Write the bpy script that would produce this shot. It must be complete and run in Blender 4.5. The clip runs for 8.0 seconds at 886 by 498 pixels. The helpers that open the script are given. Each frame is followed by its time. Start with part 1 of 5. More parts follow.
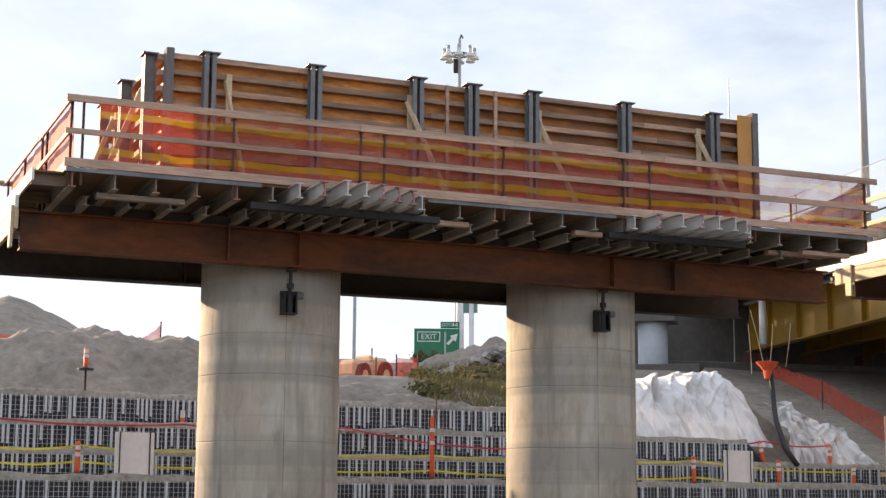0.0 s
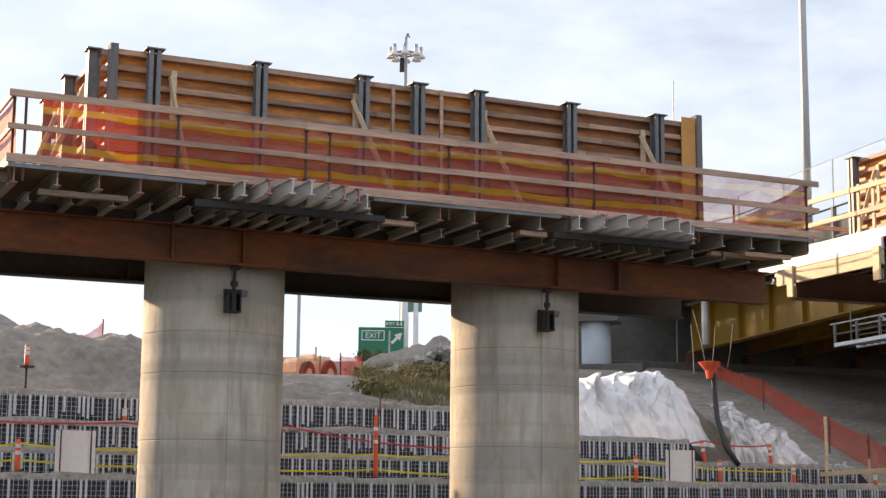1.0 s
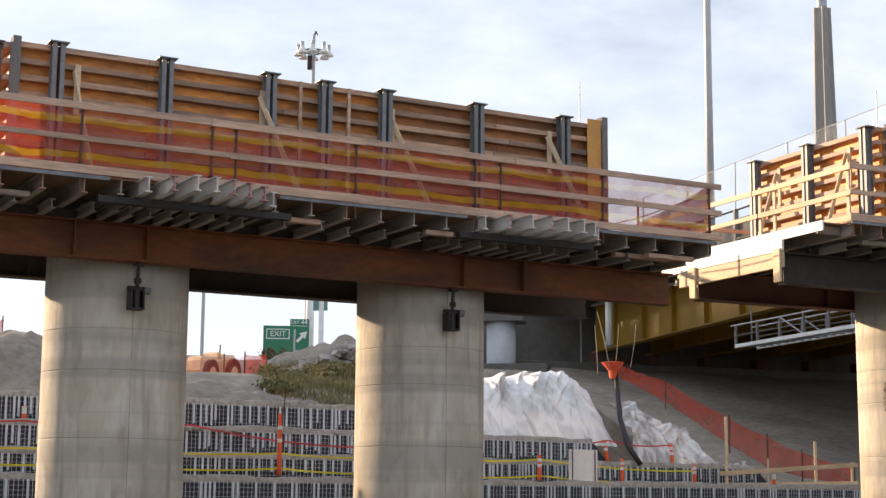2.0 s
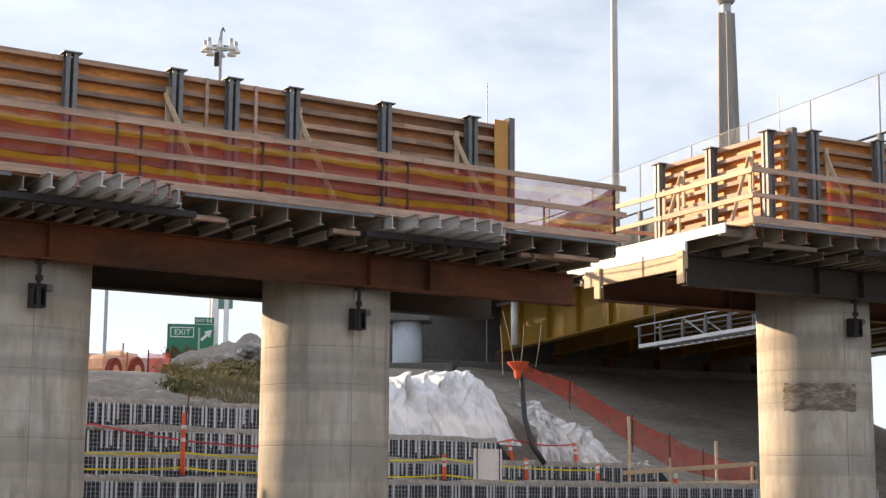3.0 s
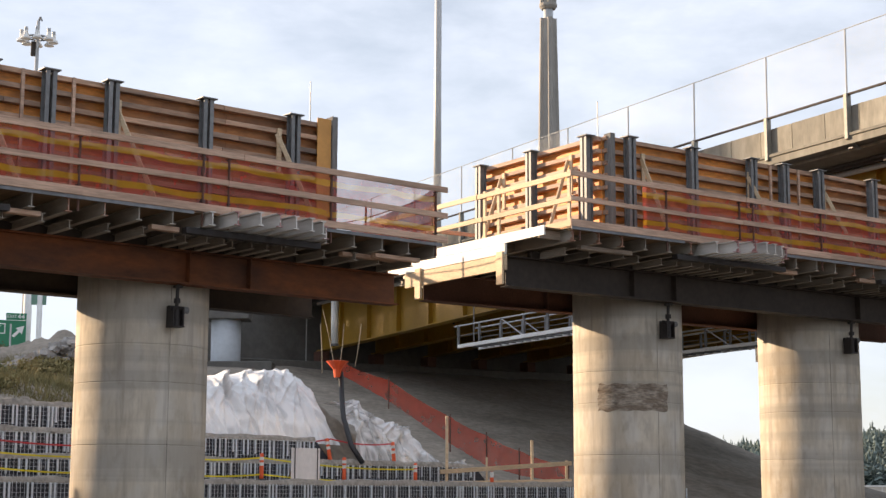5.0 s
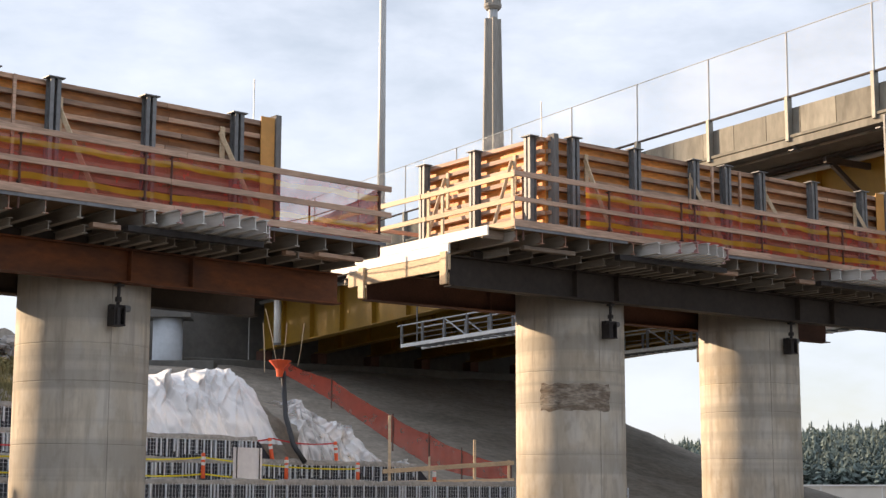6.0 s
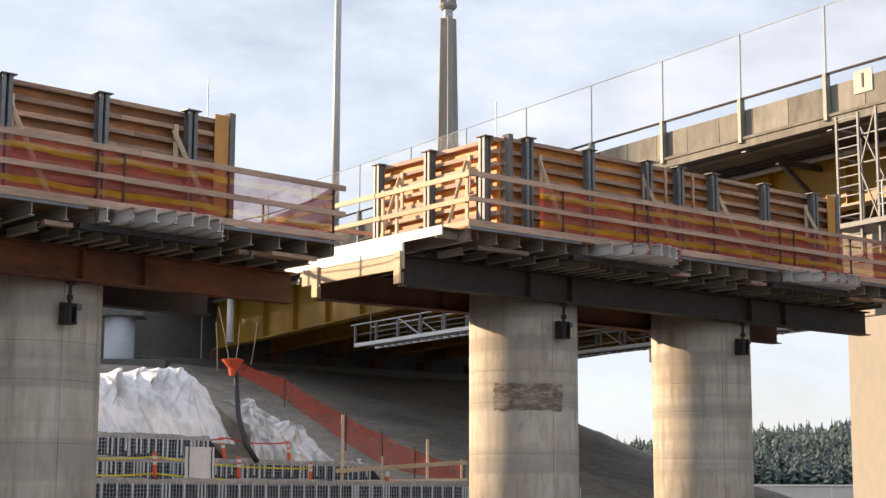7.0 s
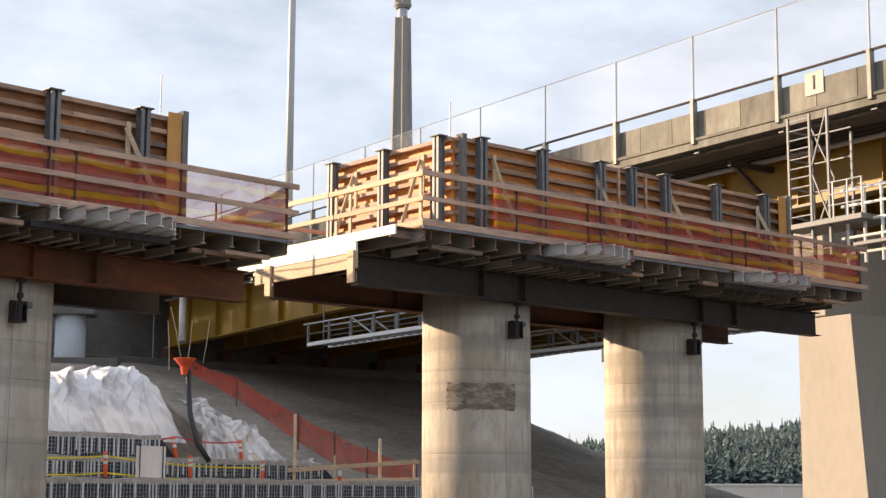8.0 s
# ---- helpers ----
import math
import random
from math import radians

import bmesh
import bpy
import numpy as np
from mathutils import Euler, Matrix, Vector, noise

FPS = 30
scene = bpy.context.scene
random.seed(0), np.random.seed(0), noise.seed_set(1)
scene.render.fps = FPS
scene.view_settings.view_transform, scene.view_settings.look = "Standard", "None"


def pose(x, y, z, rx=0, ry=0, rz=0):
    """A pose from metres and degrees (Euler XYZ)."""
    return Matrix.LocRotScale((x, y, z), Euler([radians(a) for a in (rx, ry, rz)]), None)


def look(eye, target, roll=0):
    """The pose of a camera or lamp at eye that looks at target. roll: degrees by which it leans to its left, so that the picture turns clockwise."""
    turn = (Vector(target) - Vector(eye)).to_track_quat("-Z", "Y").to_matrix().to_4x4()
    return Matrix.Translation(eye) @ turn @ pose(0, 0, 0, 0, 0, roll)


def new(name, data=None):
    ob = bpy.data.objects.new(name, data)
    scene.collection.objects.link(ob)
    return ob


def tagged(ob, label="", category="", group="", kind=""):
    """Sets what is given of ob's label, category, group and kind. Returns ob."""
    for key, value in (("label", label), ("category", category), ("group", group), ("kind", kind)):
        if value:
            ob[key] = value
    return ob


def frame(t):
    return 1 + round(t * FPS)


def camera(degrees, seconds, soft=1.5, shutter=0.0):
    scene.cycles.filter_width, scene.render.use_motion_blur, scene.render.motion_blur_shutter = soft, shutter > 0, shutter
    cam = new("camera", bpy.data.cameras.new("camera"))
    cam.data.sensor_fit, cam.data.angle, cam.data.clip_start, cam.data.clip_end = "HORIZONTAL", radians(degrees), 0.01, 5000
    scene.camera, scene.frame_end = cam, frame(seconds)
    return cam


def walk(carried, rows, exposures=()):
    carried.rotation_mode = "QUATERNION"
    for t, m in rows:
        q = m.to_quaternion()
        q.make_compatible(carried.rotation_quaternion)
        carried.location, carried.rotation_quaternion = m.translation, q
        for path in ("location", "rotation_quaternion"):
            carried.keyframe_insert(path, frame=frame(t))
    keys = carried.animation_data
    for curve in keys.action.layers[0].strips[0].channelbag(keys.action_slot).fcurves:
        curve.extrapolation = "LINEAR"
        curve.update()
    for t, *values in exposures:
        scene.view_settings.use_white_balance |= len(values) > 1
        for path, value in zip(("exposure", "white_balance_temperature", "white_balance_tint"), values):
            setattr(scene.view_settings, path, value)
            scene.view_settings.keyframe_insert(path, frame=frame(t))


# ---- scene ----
EYE = 1.5
cam = camera(31.893, 8.0, soft=1.4)
ROWS = [  # seconds, yaw, pitch, roll: the camera stands and turns
    (0.0, 14.090, 9.060, -0.414),
    (0.5, 13.159, 9.057, -0.419),
    (1.0, 12.020, 9.039, -0.475),
    (1.5, 10.338, 9.036, -0.492),
    (3.0, 5.039, 9.036, -0.373),
    (3.5, 3.419, 9.036, -0.353),
    (4.0, 1.657, 9.021, -0.351),
    (4.5, -0.046, 9.033, -0.286),
    (5.0, -1.614, 9.040, -0.196),
    (6.5, -4.540, 9.024, -0.149),
    (7.0, -5.438, 9.020, -0.167),
    (7.5, -6.367, 9.004, -0.168),
    (8.0, -7.174, 9.001, -0.152),
]
walk(cam, [(t, pose(0, 0, EYE, 90 + pitch, roll, yaw)) for t, yaw, pitch, roll in ROWS], [(0, 0.81, 7150, 17), (8, 0.71, 7150, 17)])

# ---- light ----
SUN_AZ, SUN_EL = -66.0, 15.0   # degrees from straight ahead, clockwise; height
world = bpy.data.worlds.new("sky")
scene.world = world
world.use_nodes = True
wt = world.node_tree
wt.nodes.clear()


def wn(kind, **vals):
    n = wt.nodes.new(kind)
    for k, v in vals.items():
        n.inputs[k.replace("_", " ")].default_value = v
    return n


sky = wt.nodes.new("ShaderNodeTexSky")
sky.sky_type = "NISHITA"
sky.sun_disc = False
sky.sun_elevation, sky.sun_rotation = radians(SUN_EL), radians(SUN_AZ)
sky.air_density, sky.dust_density, sky.ozone_density = 1.0, 0.4, 1.0
geo_w = wt.nodes.new("ShaderNodeTexCoord")
squash = wt.nodes.new("ShaderNodeMapping")
squash.inputs["Scale"].default_value = (1.0, 1.0, 2.6)
wt.links.new(geo_w.outputs["Generated"], squash.inputs["Vector"])
puffs = wn("ShaderNodeTexNoise", Scale=8.0, Detail=8.0, Roughness=0.58, Distortion=0.12)
wt.links.new(squash.outputs["Vector"], puffs.inputs["Vector"])
cover = wt.nodes.new("ShaderNodeValToRGB")
cover.color_ramp.elements[0].position, cover.color_ramp.elements[1].position = 0.34, 0.66
cover.color_ramp.elements[0].color, cover.color_ramp.elements[1].color = (0.50, 0.50, 0.50, 1), (0.90, 0.90, 0.90, 1)
wt.links.new(puffs.outputs["Fac"], cover.inputs["Fac"])
blend = wt.nodes.new("ShaderNodeMixRGB")
blend.inputs["Color2"].default_value = (5.85, 6.9, 8.25, 1)
wt.links.new(cover.outputs["Color"], blend.inputs["Fac"])
veil = wt.nodes.new("ShaderNodeMixRGB")      # thin high cloud evens out the glow over the horizon
veil.blend_type = "DARKEN"
veil.inputs["Fac"].default_value = 1.0
veil.inputs["Color2"].default_value = (6.0, 6.5, 7.2, 1)
wt.links.new(sky.outputs["Color"], veil.inputs["Color1"])
wt.links.new(veil.outputs["Color"], blend.inputs["Color1"])
back = wn("ShaderNodeBackground", Strength=0.092)
wt.links.new(blend.outputs["Color"], back.inputs["Color"])
wout = wt.nodes.new("ShaderNodeOutputWorld")
wt.links.new(back.outputs["Background"], wout.inputs["Surface"])

sun = new("sun", bpy.data.lights.new("sun", "SUN"))
sun.data.energy, sun.data.angle, sun.data.color = 5.0, radians(0.6), (1.0, 0.80, 0.56)
sa, se = radians(SUN_AZ), radians(SUN_EL)
sun.matrix_world = look((30 * math.sin(sa), 30 * math.cos(sa), 60), (0, 0, 60 - 30 * math.tan(se)))


# ---- materials ----
def material(name, base, rough=0.7, metal=0.0, grain=8.0, vary=0.25, stain=0.6, stain_mix=0.3, bump=0.2, stretch=(1, 1, 1), dark=None, per=0.0):
    """Node material: base colour varied by fine grain and by broad stains, with bump; per: spread from piece to piece."""
    m = bpy.data.materials.new(name)
    m.use_nodes = True
    nt = m.node_tree
    b = nt.nodes["Principled BSDF"]
    co = nt.nodes.new("ShaderNodeTexCoord")
    mp = nt.nodes.new("ShaderNodeMapping")
    mp.inputs["Scale"].default_value = stretch
    nt.links.new(co.outputs["Object"], mp.inputs["Vector"])
    fine = nt.nodes.new("ShaderNodeTexNoise")
    fine.inputs["Scale"].default_value, fine.inputs["Detail"].default_value, fine.inputs["Roughness"].default_value = grain, 8.0, 0.62
    nt.links.new(mp.outputs["Vector"], fine.inputs["Vector"])
    broad = nt.nodes.new("ShaderNodeTexNoise")
    broad.inputs["Scale"].default_value, broad.inputs["Detail"].default_value, broad.inputs["Distortion"].default_value = stain, 5.0, 0.6
    nt.links.new(mp.outputs["Vector"], broad.inputs["Vector"])
    r1 = nt.nodes.new("ShaderNodeMapRange")
    r1.inputs["From Min"].default_value, r1.inputs["From Max"].default_value = 0.25, 0.75
    r1.inputs["To Min"].default_value, r1.inputs["To Max"].default_value = 1 - vary, 1 + vary
    nt.links.new(fine.outputs["Fac"], r1.inputs["Value"])
    r2 = nt.nodes.new("ShaderNodeMapRange")
    r2.inputs["From Min"].default_value, r2.inputs["From Max"].default_value = 0.42, 0.68
    r2.inputs["To Min"].default_value, r2.inputs["To Max"].default_value = 0.0, stain_mix
    nt.links.new(broad.outputs["Fac"], r2.inputs["Value"])
    mix = nt.nodes.new("ShaderNodeMixRGB")
    mix.inputs["Color1"].default_value = (*base, 1)
    mix.inputs["Color2"].default_value = (*(dark or [c * 0.45 for c in base]), 1)
    nt.links.new(r2.outputs["Result"], mix.inputs["Fac"])
    hsv = nt.nodes.new("ShaderNodeHueSaturation")
    nt.links.new(mix.outputs["Color"], hsv.inputs["Color"])
    val = r1.outputs["Result"]
    if per:
        info = nt.nodes.new("ShaderNodeObjectInfo")
        r3 = nt.nodes.new("ShaderNodeMapRange")
        r3.inputs["To Min"].default_value, r3.inputs["To Max"].default_value = 1 - per, 1 + per
        nt.links.new(info.outputs["Random"], r3.inputs["Value"])
        mul = nt.nodes.new("ShaderNodeMath")
        mul.operation = "MULTIPLY"
        nt.links.new(val, mul.inputs[0])
        nt.links.new(r3.outputs["Result"], mul.inputs[1])
        val = mul.outputs[0]
    nt.links.new(val, hsv.inputs["Value"])
    nt.links.new(hsv.outputs["Color"], b.inputs["Base Color"])
    b.inputs["Roughness"].default_value, b.inputs["Metallic"].default_value = rough, metal
    if bump:
        bp = nt.nodes.new("ShaderNodeBump")
        bp.inputs["Strength"].default_value, bp.inputs["Distance"].default_value = bump, 0.03
        nt.links.new(fine.outputs["Fac"], bp.inputs["Height"])
        nt.links.new(bp.outputs["Normal"], b.inputs["Normal"])
    return m


def column_material():
    """Cast concrete: tone changes from pour to pour, blotches, rain streaks and brown stains."""
    m = material("column_concrete", (0.60, 0.54, 0.45), 0.85, grain=7, vary=0.14, stain=1.5, stain_mix=0.35, bump=0.15, stretch=(1.5, 1.5, 0.22), dark=(0.24, 0.215, 0.185))
    nt = m.node_tree
    b = nt.nodes["Principled BSDF"]
    old = b.inputs["Base Color"].links[0].from_socket
    co = nt.nodes.new("ShaderNodeTexCoord")
    info = nt.nodes.new("ShaderNodeObjectInfo")
    off = nt.nodes.new("ShaderNodeVectorMath")
    off.operation = "ADD"
    nt.links.new(co.outputs["Object"], off.inputs[0])
    nt.links.new(info.outputs["Location"], off.inputs[1])
    for scale, stretch, lo, hi, colour, share in ((0.8, (1, 1, 0.8), 0.46, 0.62, (0.40, 0.33, 0.245), 0.55), (2.4, (1, 1, 0.5), 0.50, 0.62, (0.60, 0.57, 0.52), 0.6), (5.0, (1, 1, 0.09), 0.54, 0.70, (0.23, 0.19, 0.155), 0.5), (1.0, (0.02, 0.02, 1.6), 0.47, 0.56, (0.33, 0.305, 0.27), 0.6), (5.0, (1, 1, 0.5), 0.54, 0.68, (0.26, 0.22, 0.18), 0.3)):
        mp = nt.nodes.new("ShaderNodeMapping")
        mp.inputs["Scale"].default_value = stretch
        nt.links.new(off.outputs["Vector"], mp.inputs["Vector"])
        n = nt.nodes.new("ShaderNodeTexNoise")
        n.inputs["Scale"].default_value, n.inputs["Detail"].default_value, n.inputs["Distortion"].default_value = scale, 6, 0.1
        nt.links.new(mp.outputs["Vector"], n.inputs["Vector"])
        r = nt.nodes.new("ShaderNodeMapRange")
        r.inputs["From Min"].default_value, r.inputs["From Max"].default_value, r.inputs["To Max"].default_value = lo, hi, share
        nt.links.new(n.outputs["Fac"], r.inputs["Value"])
        mx = nt.nodes.new("ShaderNodeMixRGB")
        mx.inputs["Color2"].default_value = (*colour, 1)
        nt.links.new(r.outputs["Result"], mx.inputs["Fac"])
        nt.links.new(old, mx.inputs["Color1"])
        old = mx.outputs["Color"]
    nt.links.new(old, b.inputs["Base Color"])
    return m


CONCRETE = column_material()
PIER = material("pier_concrete", (0.45, 0.41, 0.355), 0.85, grain=4, vary=0.08, stain=0.3, stain_mix=0.2, bump=0.1, stretch=(1, 1, 0.5))
PARAPET = material("parapet_concrete", (0.26, 0.245, 0.205), 0.9, grain=5, vary=0.22, stain=1.1, stain_mix=0.7, stretch=(1, 1, 0.35), bump=0.2, per=0.2)
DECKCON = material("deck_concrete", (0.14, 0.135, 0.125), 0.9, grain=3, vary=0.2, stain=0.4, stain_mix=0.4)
RUST = material("rusty_girder_steel", (0.185, 0.054, 0.014), 0.75, 0.0, grain=7, vary=0.35, stain=1.1, stain_mix=0.85, bump=0.2, stretch=(0.5, 1, 1.3), dark=(0.055, 0.024, 0.014))
DARKSTEEL = material("grey_brown_steel", (0.050, 0.038, 0.032), 0.7, 0.1, grain=6, vary=0.3, stain=0.8, stain_mix=0.4, bump=0.1)
STEEL = material("strongback_steel", (0.20, 0.205, 0.21), 0.55, 0.1, grain=9, vary=0.25, stain=1.2, stain_mix=0.4, bump=0.1, per=0.12)
IRON = material("rusted_iron", (0.11, 0.05, 0.035), 0.8, 0.0, grain=20, vary=0.3, stain=2, stain_mix=0.4)
# lower joists: a little darker than the upper ones
LOWALU = material("lower_joist_aluminium", (0.28, 0.25, 0.215), 0.7, 0.1, grain=10, vary=0.3, stain=1.4, stain_mix=0.6, per=0.3)
BRIGHTALU = material("bright_joist_aluminium", (0.62, 0.60, 0.57), 0.45, 0.2, grain=10, vary=0.2, stain=1.6, stain_mix=0.4, per=0.15)
ALU = material("joist_aluminium", (0.33, 0.295, 0.255), 0.6, 0.2, grain=10, vary=0.2, stain=1.0, stain_mix=0.45, per=0.2)
PLY = material("form_plywood", (0.74, 0.285, 0.06), 0.6, grain=7, vary=0.4, stain=1.3, stain_mix=0.8, bump=0.12, stretch=(0.55, 0.55, 2.4), dark=(0.22, 0.09, 0.035), per=0.22)
PLYDECK = material("deck_plywood", (0.21, 0.13, 0.07), 0.75, grain=6, vary=0.2, stain=1.0, stain_mix=0.5, bump=0.1)
TIMBER = material("form_timber", (0.31, 0.24, 0.185), 0.75, grain=12, vary=0.4, stain=2.2, stain_mix=0.75, bump=0.2, stretch=(0.3, 1, 3), dark=(0.15, 0.13, 0.12), per=0.18)
RAILWOOD = material("rail_lumber", (0.56, 0.37, 0.27), 0.7, grain=14, vary=0.32, stain=1.5, stain_mix=0.7, bump=0.15, stretch=(0.25, 1, 3), per=0.12)
NEWWOOD = material("fresh_lumber", (0.66, 0.50, 0.33), 0.7, grain=10, vary=0.2, stain=1.5, stain_mix=0.3, bump=0.15, stretch=(0.3, 1, 3), per=0.1)
YELLOW = material("yellow_girder_paint", (0.34, 0.185, 0.015), 0.5, grain=4, vary=0.12, stain=0.4, stain_mix=0.35, bump=0.05)
GALV = material("galvanised_steel", (0.17, 0.175, 0.18), 0.55, 0.1, grain=10, vary=0.12, stain=1.0, stain_mix=0.2, bump=0.05)
WHITEPAINT = material("white_pipe_paint", (0.75, 0.75, 0.73), 0.5, grain=8, vary=0.08, stain=1.0, stain_mix=0.2, bump=0.05)
SOIL = material("grey_soil", (0.30, 0.26, 0.215), 0.95, grain=3.0, vary=0.35, stain=0.35, stain_mix=0.5, bump=0.7)
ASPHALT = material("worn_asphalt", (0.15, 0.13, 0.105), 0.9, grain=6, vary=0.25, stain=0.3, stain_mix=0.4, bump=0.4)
GRAVEL = material("ledge_gravel", (0.34, 0.31, 0.27), 0.95, grain=9, vary=0.45, stain=0.8, stain_mix=0.4, bump=1.0)
ORANGE = material("orange_plastic", (0.80, 0.11, 0.03), 0.5, grain=9, vary=0.1, stain=2, stain_mix=0.2, bump=0.05)
WALER = material("form_waler_timber", (0.46, 0.28, 0.185), 0.75, grain=9, vary=0.4, stain=1.4, stain_mix=0.85, bump=0.2, stretch=(0.35, 1, 2.5), dark=(0.19, 0.145, 0.12), per=0.25)
DARKPLY = material("weathered_form_plywood", (0.48, 0.19, 0.06), 0.65, grain=6, vary=0.45, stain=0.9, stain_mix=0.9, bump=0.12, stretch=(0.5, 0.5, 2.0), dark=(0.11, 0.06, 0.04), per=0.2)
BLACKPIPE = material("black_plastic_pipe", (0.015, 0.015, 0.017), 0.45, grain=9, vary=0.2, bump=0.05)
BOARD = material("white_board", (0.93, 0.90, 0.89), 0.6, grain=6, vary=0.08, stain=0.8, stain_mix=0.25, bump=0.05)
WIRE = material("galvanised_wire", (0.70, 0.76, 0.83), 0.5, 0.4, grain=12, vary=0.15, stain=2, stain_mix=0.2, bump=0.0)
FABRIC = material("black_geotextile", (0.046, 0.050, 0.064), 0.9, grain=10, vary=0.3, stain=1, stain_mix=0.3, bump=0.2)

GALVDULL = material("dull_galvanised", (0.25, 0.25, 0.225), 0.6, 0.3, grain=8, vary=0.15, stain=1.0, stain_mix=0.3, bump=0.05)
GALVLIGHT = material("light_galvanised", (0.46, 0.47, 0.47), 0.5, 0.2, grain=8, vary=0.08, stain=1.0, stain_mix=0.15, bump=0.02)
BOARDW = material("number_board_white", (0.46, 0.45, 0.41), 0.6, grain=8, vary=0.08, stain=1.0, stain_mix=0.15, bump=0.02)
BLACKPAINT = material("black_paint", (0.02, 0.02, 0.02), 0.6, grain=8, vary=0.1, bump=0.0)
PALE = material("pale_blue_white_concrete", (0.46, 0.50, 0.54), 0.6, grain=4, vary=0.1, stain=0.6, stain_mix=0.2, bump=0.05)
TAPEY = material("yellow_tape", (0.80, 0.66, 0.03), 0.5, grain=6, vary=0.1, stain=2.0, stain_mix=0.25, bump=0.0)
TAPER = material("red_tape", (0.60, 0.05, 0.06), 0.5, grain=6, vary=0.1, stain=2.0, stain_mix=0.25, bump=0.0)
MACHINE = material("machine_tan_paint", (0.70, 0.47, 0.30), 0.5, grain=8, vary=0.15, stain=1.5, stain_mix=0.35, bump=0.05)
MASTCON = material("mast_concrete", (0.34, 0.325, 0.30), 0.85, grain=3, vary=0.15, stain=0.4, stain_mix=0.35, bump=0.1, stretch=(1, 1, 0.3))
SIGNGREEN = material("sign_green", (0.01, 0.20, 0.10), 0.45, grain=3, vary=0.08, stain=0.6, stain_mix=0.15, bump=0.0)
SIGNWHITE = material("sign_white", (0.80, 0.82, 0.80), 0.45, grain=3, vary=0.05, stain=0.6, stain_mix=0.1, bump=0.0)
SIGNBACK = material("sign_back", (0.14, 0.28, 0.22), 0.5, grain=3, vary=0.1, bump=0.0)
TWIG = material("twigs", (0.12, 0.085, 0.05), 0.9, grain=9, vary=0.3, bump=0.1)
LEAF = material("shrub_leaf", (0.115, 0.12, 0.045), 0.7, grain=2, vary=0.5, stain=0.8, stain_mix=0.5, bump=0.0, dark=(0.12, 0.10, 0.05))
STRAW = material("dry_brush", (0.24, 0.20, 0.085), 0.8, grain=2, vary=0.5, stain=0.8, stain_mix=0.6, bump=0.0, dark=(0.10, 0.10, 0.04))
STONE = material("broken_stone", (0.38, 0.36, 0.34), 0.9, grain=4, vary=0.35, stain=0.7, stain_mix=0.4, bump=0.3)
WAREWALL = material("pale_wall", (0.62, 0.58, 0.52), 0.8, grain=0.5, vary=0.08, stain=0.1, stain_mix=0.15, bump=0.0)
FOREST = material("forest_floor", (0.05, 0.07, 0.06), 0.9, grain=0.2, vary=0.4, stain=0.05, stain_mix=0.4, bump=0.0)
# fir green lightened and blued: distance haze put into the colour
HAZEGREEN = material("hazed_conifer_green", (0.15, 0.195, 0.18), 0.9, grain=0.15, vary=0.4, stain=0.03, stain_mix=0.4, bump=0.0)


def painted_ends(m, colour, reach):
    """Paint brushed over the first part of a piece that runs along x from 0 to 1."""
    nt = m.node_tree
    b = nt.nodes["Principled BSDF"]
    old = b.inputs["Base Color"].links[0].from_socket
    co = nt.nodes.new("ShaderNodeTexCoord")
    sep = nt.nodes.new("ShaderNodeSeparateXYZ")
    nt.links.new(co.outputs["Object"], sep.inputs["Vector"])
    n = nt.nodes.new("ShaderNodeTexNoise")
    n.inputs["Scale"].default_value = 14.0
    nt.links.new(co.outputs["Object"], n.inputs["Vector"])
    info = nt.nodes.new("ShaderNodeObjectInfo")
    lim = nt.nodes.new("ShaderNodeMath")
    lim.operation = "MULTIPLY"
    nt.links.new(n.outputs["Fac"], lim.inputs[0])
    nt.links.new(info.outputs["Random"], lim.inputs[1])
    wide = nt.nodes.new("ShaderNodeMath")
    wide.inputs[1].default_value = reach
    wide.operation, wide.inputs[2].default_value = "MULTIPLY_ADD", -0.3 * reach
    nt.links.new(lim.outputs[0], wide.inputs[0])
    less = nt.nodes.new("ShaderNodeMath")
    less.operation = "LESS_THAN"
    nt.links.new(sep.outputs["X"], less.inputs[0])
    nt.links.new(wide.outputs[0], less.inputs[1])
    fac = nt.nodes.new("ShaderNodeMath")
    fac.operation, fac.inputs[1].default_value = "MULTIPLY", 0.75
    nt.links.new(less.outputs[0], fac.inputs[0])
    mx = nt.nodes.new("ShaderNodeMixRGB")
    mx.inputs["Color2"].default_value = (*colour, 1)
    nt.links.new(fac.outputs[0], mx.inputs["Fac"])
    nt.links.new(old, mx.inputs["Color1"])
    nt.links.new(mx.outputs["Color"], b.inputs["Base Color"])


painted_ends(BRIGHTALU, (0.26, 0.03, 0.03), 0.08)
painted_ends(ALU, (0.28, 0.10, 0.05), 0.06)


def let_through(m, share):
    """Lets part of the light pass through a thin sheet."""
    nt = m.node_tree
    b = nt.nodes["Principled BSDF"]
    tl = nt.nodes.new("ShaderNodeBsdfTranslucent")
    tl.inputs["Color"].default_value = b.inputs["Base Color"].default_value
    if b.inputs["Base Color"].links:
        nt.links.new(b.inputs["Base Color"].links[0].from_socket, tl.inputs["Color"])
    mx = nt.nodes.new("ShaderNodeMixShader")
    mx.inputs["Fac"].default_value = share
    nt.links.new(b.outputs["BSDF"], mx.inputs[1])
    nt.links.new(tl.outputs["BSDF"], mx.inputs[2])
    nt.links.new(mx.outputs["Shader"], nt.nodes["Material Output"].inputs["Surface"])



# ---- building helpers ----
def thing(name, m=None, label="", category="", group="", kind=""):
    ob = new(name)
    ob.empty_display_size = 0.2
    if m is not None:
        ob.matrix_world = m
    return tagged(ob, label, category, group, kind)


